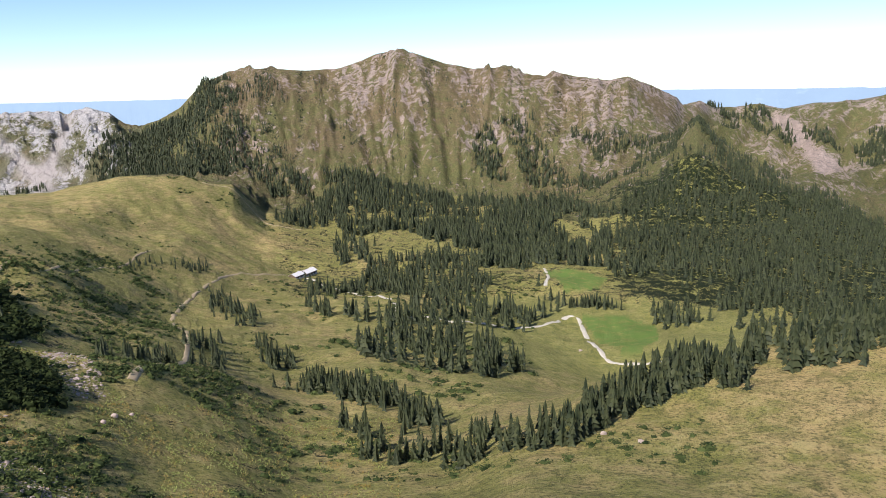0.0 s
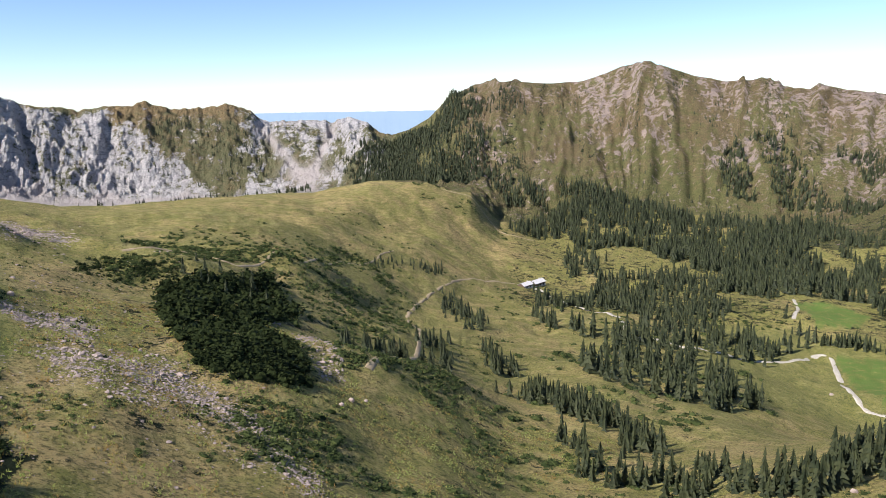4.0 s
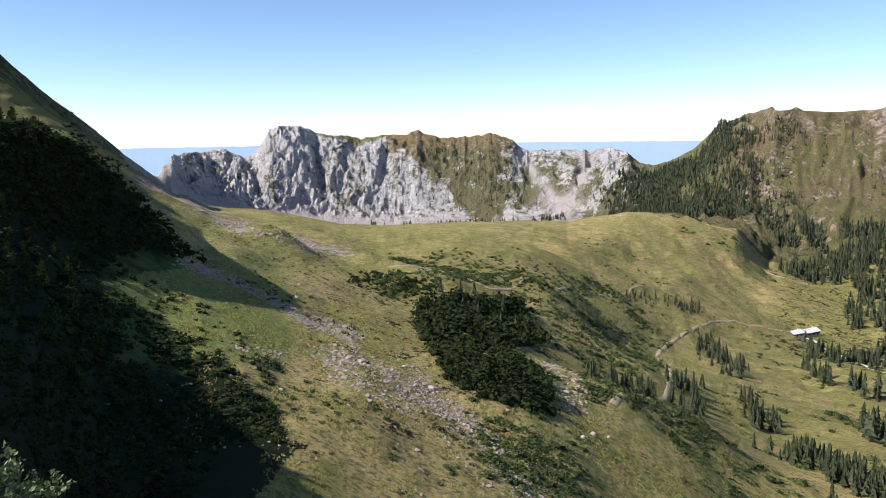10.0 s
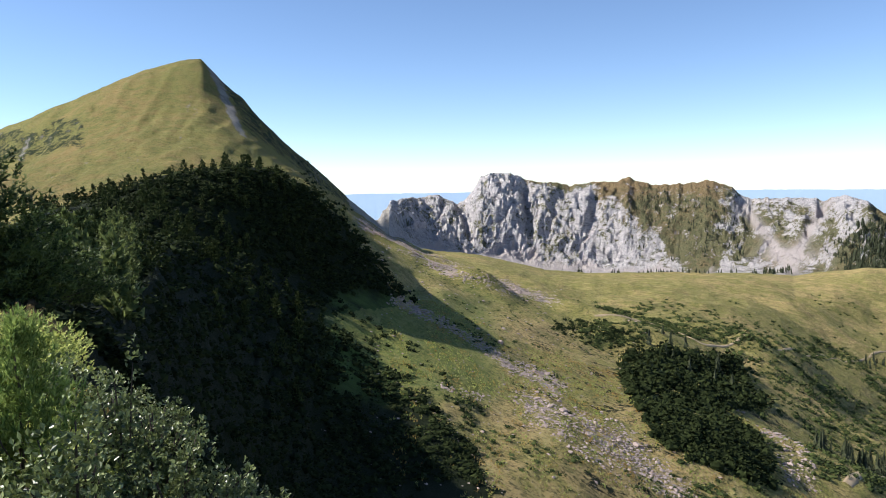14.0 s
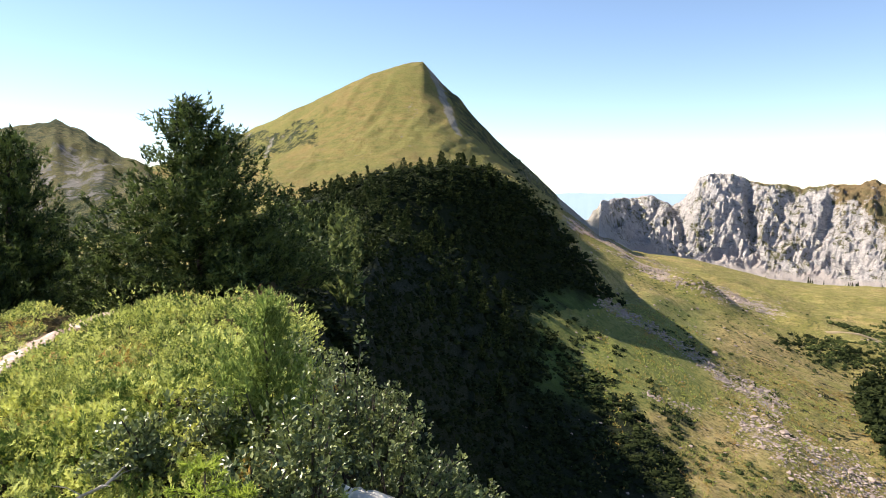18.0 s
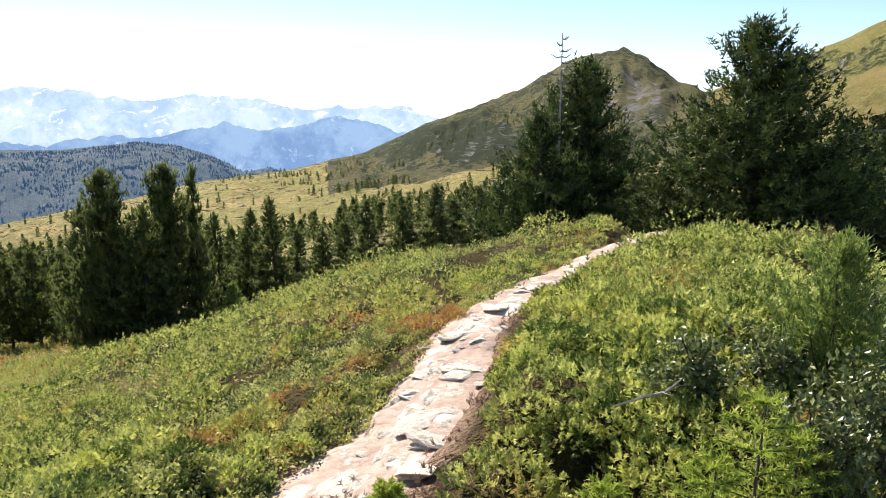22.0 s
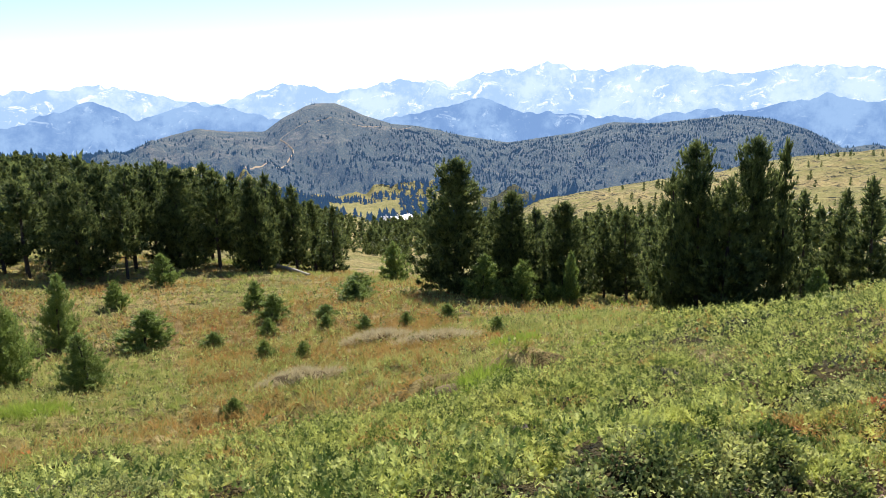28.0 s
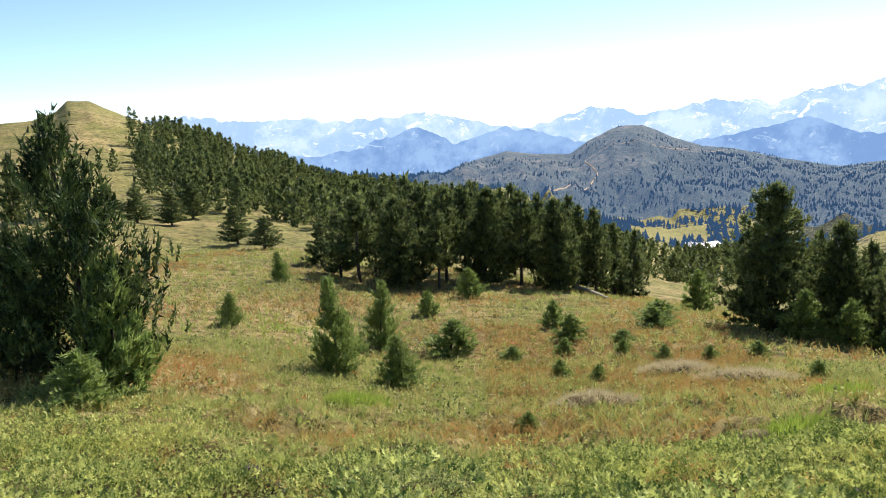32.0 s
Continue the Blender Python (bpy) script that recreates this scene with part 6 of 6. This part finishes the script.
def leafy_shrub(b, r, h, w, seed, words):
    rng = np.random.default_rng(seed)
    ob = thing("willow_shrub", words, "shrub", "shrubs at the brink")
    ob.location = polar(b, r, ground_z(b, r) - 0.05)
    P, D = [], []
    for k in range(int(12 * w / 0.8)):
        a, lean = rng.uniform(0, 6.283), rng.uniform(0.1, 1.0)
        tip = np.array([math.cos(a) * lean * w / 2, math.sin(a) * lean * w / 2, h * rng.uniform(0.7, 1.05) * (1 - 0.35 * lean ** 2)])
        s = np.linspace(0, 1, 5)[:, None]
        pts = tip * s * [1, 1, 1] + np.array([0, 0, 0.12 * h]) * np.sin(np.pi * s)
        part("stem", tube(pts, np.linspace(0.010, 0.003, 5), 4), BARK_M, ob)
        m = 21
        u = rng.uniform(0.25, 1, m)
        P.append(np.stack([np.interp(u, s[:, 0], pts[:, j]) for j in range(3)], 1) + rng.normal(0, 0.05, (m, 3)))
        D.append(unit(np.tile(tip, (m, 1)) + rng.normal(0, 0.3, (m, 3))))
    part("foliage", leaflets(np.concatenate(P), np.concatenate(D), 11, 0.032, 0.021, rng, 0.8), WILLOW_M, ob)


for k, (b, r, h, w) in enumerate([(79.5, 3.3, 0.85, 0.7), (90.6, 3.7, 0.42, 0.6), (86, 3.9, 0.5, 0.6), (83.5, 3.1, 0.5, 0.6), (76.6, 4.5, 0.98, 0.7), (73.4, 4.1, 0.8, 1.0), (69.8, 4.5, 0.9, 1.0), (74.9, 4.9, 0.9, 0.7), (77.8, 6.5, 0.45, 1.0), (74.5, 6, 0.5, 1.0),
                                  (71, 7, 0.45, 1.0), (66, 6, 0.45, 1.0), (81.8, 5.2, 0.4, 0.7), (75.2, 9.5, 0.4, 1.0)]):
    leafy_shrub(b, r, h, w, 950 + k, "grey-green willow shrub at the brink of the ridge")

def juniper_bush(b, r, w, h, seed):
    """A rounded juniper bush: lumpy sprays over a solid dark lump that keeps light out."""
    rng = np.random.default_rng(seed)
    ob = thing("juniper_bush", "rounded green juniper bush in the heath", "shrub", "juniper bushes in the heath")
    ob.location = polar(b, r, ground_z(b, r) - 0.04)
    n = int(1500 * w)
    d = unit(rng.normal(0, 1, (n, 3)) + [0, 0, 0.5])
    d[:, 2] = np.abs(d[:, 2])
    a = np.arctan2(d[:, 1], d[:, 0])
    swell = 0.86 + 0.3 * ridged(np.cos(a) * 2.1 + seed, np.sin(a) * 2.1 + d[:, 2] * 2.4, 3, seed)
    P = d * [w / 2, w / 2, h] * swell[:, None] * rng.uniform(0.9, 1.05, (n, 1))
    part("foliage", fronds(P, unit(d + [0, 0, 0.45]), 1, 0.06, 0.024, rng, 0.4), JUNIPER_M, ob)
    # added lump inside the bush, so that light can't leak through the sprays
    v, f = rock(rng, 2)
    part("twig_core", (v * [w * 0.38, w * 0.38, h * 0.72], f), BARK_M, ob)


for k, (b, r, w, h) in enumerate([(140.5, 5.3, 1.3, 0.42), (147, 6.2, 1.1, 0.38), (134, 5.4, 0.9, 0.3), (144, 7.4, 1.0, 0.32), (155, 7.0, 1.1, 0.34), (162.5, 7.3, 1.2, 0.38), (169.5, 7.2, 1.1, 0.36), (177, 7.6, 1.3, 0.4), (185, 7.8, 1.2, 0.38),
                                  (193, 8.2, 1.3, 0.38), (173, 8.6, 0.9, 0.3), (158, 8.0, 0.8, 0.28), (89, 6.8, 1.0, 0.26), (93.5, 4.9, 0.8, 0.24), (101, 4.3, 0.7, 0.22), (87.5, 4.9, 0.8, 0.24), (127, 8.2, 0.9, 0.26), (136, 9.5, 1.0, 0.3), (120, 7.2, 0.8, 0.24)]):
    juniper_bush(b, r, w, h, 1000 + k)

# pine sapling, young spruces and a dead branch close by
sap = pine_shapes(31, 0.86, 0.46, 0.05, 0.06, 6, 6, 11, 0.045, 0.009, 1.0, 1.2, 0.5, 0.11)
ob = thing("pine_sapling", "fresh green pine sapling with long needles", "tree")
ob.location = polar(82.7, 4.0, ground_z(82.7, 4.0) - 0.05)
part("trunk", sap[0], BARK_M, ob, smooth=True), part("crown", sap[2], FRESH_M, ob)
for limb in sap[1]:
    part("limb", limb, BARK_M, ob)


def young_spruce(b, r, h, seed):
    rng = np.random.default_rng(seed)
    ob = thing("spruce_sapling", "yellow-green spruce seedling among juniper", "tree", "spruce seedlings")
    ob.location = polar(b, r, ground_z(b, r) - 0.03)
    stems = [tube([(0, 0, 0), (0.01, 0, h * 0.5), (0, 0.01, h)], [0.008, 0.006, 0.003], 5)]
    P, D = [], []
    for z in np.linspace(0.12 * h, h, 7):
        for a in np.arange(5) * 1.257 + rng.uniform(0, 1.2):
            L = 0.5 * h * (1.12 - z / h) + 0.03
            tip = np.array([math.cos(a) * L, math.sin(a) * L, L * 0.35])
            stems.append(tube([(0, 0, z), (*(tip[:2] * 0.5), z + tip[2] * 0.4), (*tip[:2], z + tip[2])], [0.004, 0.003, 0.002], 4))
            u = np.linspace(0.1, 1, 12)[:, None]
            P.append(np.array([0, 0, z]) + tip * u), D.append(np.tile(unit(tip[None])[0] * 0.6, (12, 1)))
    part("stem", join(stems), BARK_M, ob)
    part("needles", blades(np.concatenate(P), np.concatenate(D), 7, 0.03, 0.0065, rng, 0.5), YOUNG_M, ob)


for k, (b, r, h) in enumerate([(87, 2.8, 0.62), (90, 2.6, 0.44), (84.5, 2.95, 0.5), (114.3, 2.85, 0.17), (131.5, 2.5, 0.16), (97.5, 2.6, 0.34), (100, 2.5, 0.3)]):
    young_spruce(b, r, h, 980 + k)
branch = thing("dead_branch", "bleached dead branch lying on juniper", "branch")
branch.location = polar(93.5, 3.3, ground_z(93.5, 3.3) + 0.24)
branch.scale = (0.6, 0.6, 0.6)
part("stick", tube([(-0.25, 0.1, 0.05), (0, 0, 0.03), (0.2, -0.12, 0.06), (0.34, -0.3, 0.02)], [0.006, 0.01, 0.011, 0.008], 5), DEAD_M, branch)
for p, q in (((0.2, -0.12, 0.06), (0.12, -0.3, 0.12)), ((0, 0, 0.03), (-0.02, 0.2, 0.12)), ((0.1, -0.06, 0.05), (0.26, 0.05, 0.12))):
    part("twig", tube([p, (np.array(p) + q) / 2 + [0, 0, 0.02], q], [0.005, 0.004, 0.002], 4), DEAD_M, branch)

twigs = thing("dead_branch", "tangle of bleached bare twigs beside a boulder", "branch")
twigs.location = polar(82.4, 3.0, ground_z(82.4, 3.0))
rng = np.random.default_rng(61)
for k in range(12):
    a, up = rng.uniform(0, 6.283), rng.uniform(0.1, 0.3)
    tip = np.array([math.cos(a) * 0.16, math.sin(a) * 0.16, up])
    part("twig", tube([(0, 0, 0.02), tip * 0.55 + [0, 0, 0.05], tip], [0.006, 0.004, 0.002], 4), DEAD_M, twigs)

log = thing("fallen_log", "bleached fallen pine log in the meadow", "log")
p0, p1 = polar(166.8, 50, ground_z(166.8, 50) + 0.2), polar(164.3, 44.5, ground_z(164.3, 44.5) + 0.1)
log.location = p0
v = np.array(p1 - p0)
part("trunk", tube([v * 0, v * 0.5 + [0, 0, 0.05], v], [0.15, 0.13, 0.09], 8), DEAD_M, log, smooth=True)
for u, d in ((0.1, (0.3, 0.2, 0.6)), (0.3, (-0.4, 0.1, 0.5)), (0.05, (-0.1, 0.4, 0.5))):
    part("broken_limb", tube([v * u, v * u + np.array(d) * 0.6, v * u + np.array(d)], [0.05, 0.035, 0.02], 5), DEAD_M, log)

# ---------------------------------------------------------------- scree, barn and chalets
def scree_field():
    rng = np.random.default_rng(44)
    b, r = rng.uniform(25, 60, 240000), np.exp(rng.uniform(math.log(90), math.log(650), 240000))
    z, u = land(b, r)
    el = np.degrees(np.arctan2(z, r))
    a = np.radians(b)
    drift = fbm(-r * np.sin(a) / 30, r * np.cos(a) / 30, 3, 53) * 0.9 + rng.normal(0, 0.12, len(r))
    patchy = 0.75 + 0.9 * fbm(-r * np.sin(a) / 6, r * np.cos(a) / 6, 3, 54)
    keep = rng.random(len(r)) < scree_cover(b, el, drift) * patchy
    keep |= inside(b, r, [(30.2, 222), (28, 251), (25.8, 187), (28.1, 175)]) & (rng.random(len(r)) < 0.3)
    keep |= (rng.random(len(r)) < 0.012) & (b > 30) & (r < 330)
    b, r = b[keep][:18000], r[keep][:18000]
    size = rng.gamma(1.5, 0.17, len(b)) + 0.16
    size = size * 1.15 * np.clip(r / 240, 0.42, 1)
    shapes = [rock(rng, 1) for _ in range(8)]
    ob = scatter("scree", shapes, standing(b, r, 0.05), size * 0.55, size * 0.8, SCREE_M, 45)
    tagged(ob, "reddish-grey scree blocks in tongues down the slope", "rocks", kind="stuff")


scree_field()


def slope_tussocks():
    rng = np.random.default_rng(47)
    b, r = rng.uniform(4, 58, 26000), np.sqrt(rng.uniform(70 ** 2, 230 ** 2, 26000))
    keep = (fbm(b * 0.5, r / 14, 3, 62) > -0.08) & ((b < 54) | (r > 90))
    P = standing(b[keep], r[keep], 0.05)
    V, F = blades(P, np.tile([0, 0, 1.0], (len(P), 1)), 5, 0.5, 0.13, rng, 0.55)
    tagged(mesh_object("slope_grass", V, F, GRASS_M, smooth=False), "tufts of ochre grass on the steep pasture", "grass", kind="stuff")


slope_tussocks()
rng = np.random.default_rng(46)
LOOSE = [rock(rng, 2) for _ in range(3)]
for b, r, size in ((25.8, 166, 0.9), (24.6, 172, 0.6), (26.6, 160, 0.7), (49.2, 205, 1.1), (-11, 470, 1.4), (-13, 165, 0.8), (-7, 168, 0.7), (-16, 158, 0.8)):
    v, f = LOOSE[int(r) % 3]
    ob = mesh_object("boulder", v * size * [1, 0.8, 0.75], f, SCREE_M, smooth=False)
    ob.location = polar(b, r, ground_z(b, r) + size * 0.3)
    tagged(ob, "pale boulder lying on the pasture", "rock", "boulders on the pasture")

ROOF_M = rough_material("weathered pale sheet roof", (0.72, 0.68, 0.66), (0.58, 0.54, 0.53), 0.5, 0.55, 0.01, 0.4)
WALL_M = rough_material("dark weathered timber", (0.16, 0.11, 0.075), (0.09, 0.065, 0.05), 1.5, 0.9, 0.02)
PLASTER_M = rough_material("whitewashed stone wall", (0.66, 0.63, 0.58), (0.52, 0.49, 0.45), 0.8, 0.9, 0.02)
SHUTTER_M = rough_material("dark opening", (0.05, 0.045, 0.04), (0.03, 0.03, 0.03), 2, 0.7, 0.01)


def block(x0, x1, y0, y1, z0, z1):
    V = np.array([(x, y, z) for z in (z0, z1) for y in (y0, y1) for x in (x0, x1)], float)
    q = [(0, 2, 3, 1), (4, 5, 7, 6), (0, 1, 5, 4), (2, 6, 7, 3), (0, 4, 6, 2), (1, 3, 7, 5)]
    return V, np.array([t for a, b, c, d in q for t in ((a, b, c), (a, c, d))])


def slab(p, q, over, thick, x0, x1):
    """A roof slope from the eave p to the ridge q, each (y, z)."""
    V = np.array([(x, y, z + t) for x in (x0 - over, x1 + over) for y, z in (p, q) for t in (0, thick)], float)
    quads = [(0, 1, 3, 2), (4, 6, 7, 5), (0, 4, 5, 1), (2, 3, 7, 6), (0, 2, 6, 4), (1, 5, 7, 3)]
    return V, np.array([t for a, b, c, d in quads for t in ((a, b, c), (a, c, d))])


def chalet(name, b, r, turn, L, W, H, words, base_mat, doors=2):
    ob = thing(name, words, "building")
    ob.matrix_basis = Matrix.Translation(polar(b, r, ground_z(b, r) - 0.3)) @ pose(0, 0, 0, 0, 0, turn)
    rise = W * 0.24
    gable = np.array([(x, y, z) for x in (-L / 2, L / 2) for y, z in ((-W / 2, 0), (W / 2, 0), (W / 2, H), (0, H + rise), (-W / 2, H))])
    f = [(0, 1, 2), (0, 2, 3), (0, 3, 4), (5, 7, 6), (5, 8, 7), (5, 9, 8), (0, 5, 6), (0, 6, 1), (1, 6, 7), (1, 7, 2), (4, 9, 5), (4, 5, 0)]
    part("wall", (gable, np.array(f)), WALL_M, ob)
    part("foundation", block(-L / 2 - 0.15, L / 2 + 0.15, -W / 2 - 0.15, W / 2 + 0.15, -2.0, 1.1), base_mat, ob)
    eave = 0.7
    for s in (-1, 1):
        part("roof", slab((s * (W / 2 + eave), H - eave * rise * 2 / W + 0.02), (0, H + rise + 0.02), 0.8, 0.16, -L / 2, L / 2), ROOF_M, ob)
    part("chimney", block(L * 0.2, L * 0.2 + 0.8, -0.4, 0.4, H + rise - 0.6, H + rise + 1.1), base_mat, ob)
    for k in range(doors):
        x = -L / 2 + (k + 0.7) * L / (doors + 0.4)
        part("door", block(x - 0.9, x + 0.9, -W / 2 - 0.22, -W / 2 - 0.1, 0.2, 2.3), SHUTTER_M, ob)
    for k in range(4):
        x = -L / 2 + (k + 0.5) * L / 4
        window = part("window", block(x - 0.45, x + 0.45, -W / 2 - 0.08, -W / 2 + 0.05, H - 1.5, H - 0.6), SHUTTER_M, ob)
        part("sill", block(x - 0.6, x + 0.6, -W / 2 - 0.2, -W / 2 - 0.04, H - 1.62, H - 1.5), base_mat, window)


chalet("alp_barn", 10.7, 760, 64, 17, 10, 3.6, "long alpine dairy barn with a pale sheet roof", PLASTER_M, 3)
chalet("alp_barn", 11.6, 742, 64, 14, 9, 3.0, "lower alpine barn with pale roof beside the dirt track", PLASTER_M, 2)
chalet("chalet", 156.95, 455, 20, 13, 8, 3.5, "dark timber chalet with a light roof among conifers", PLASTER_M, 2)
chalet("chalet", 157.9, 462, -35, 9, 7, 3.2, "small timber chalet with pale roof among conifers", PLASTER_M, 1)
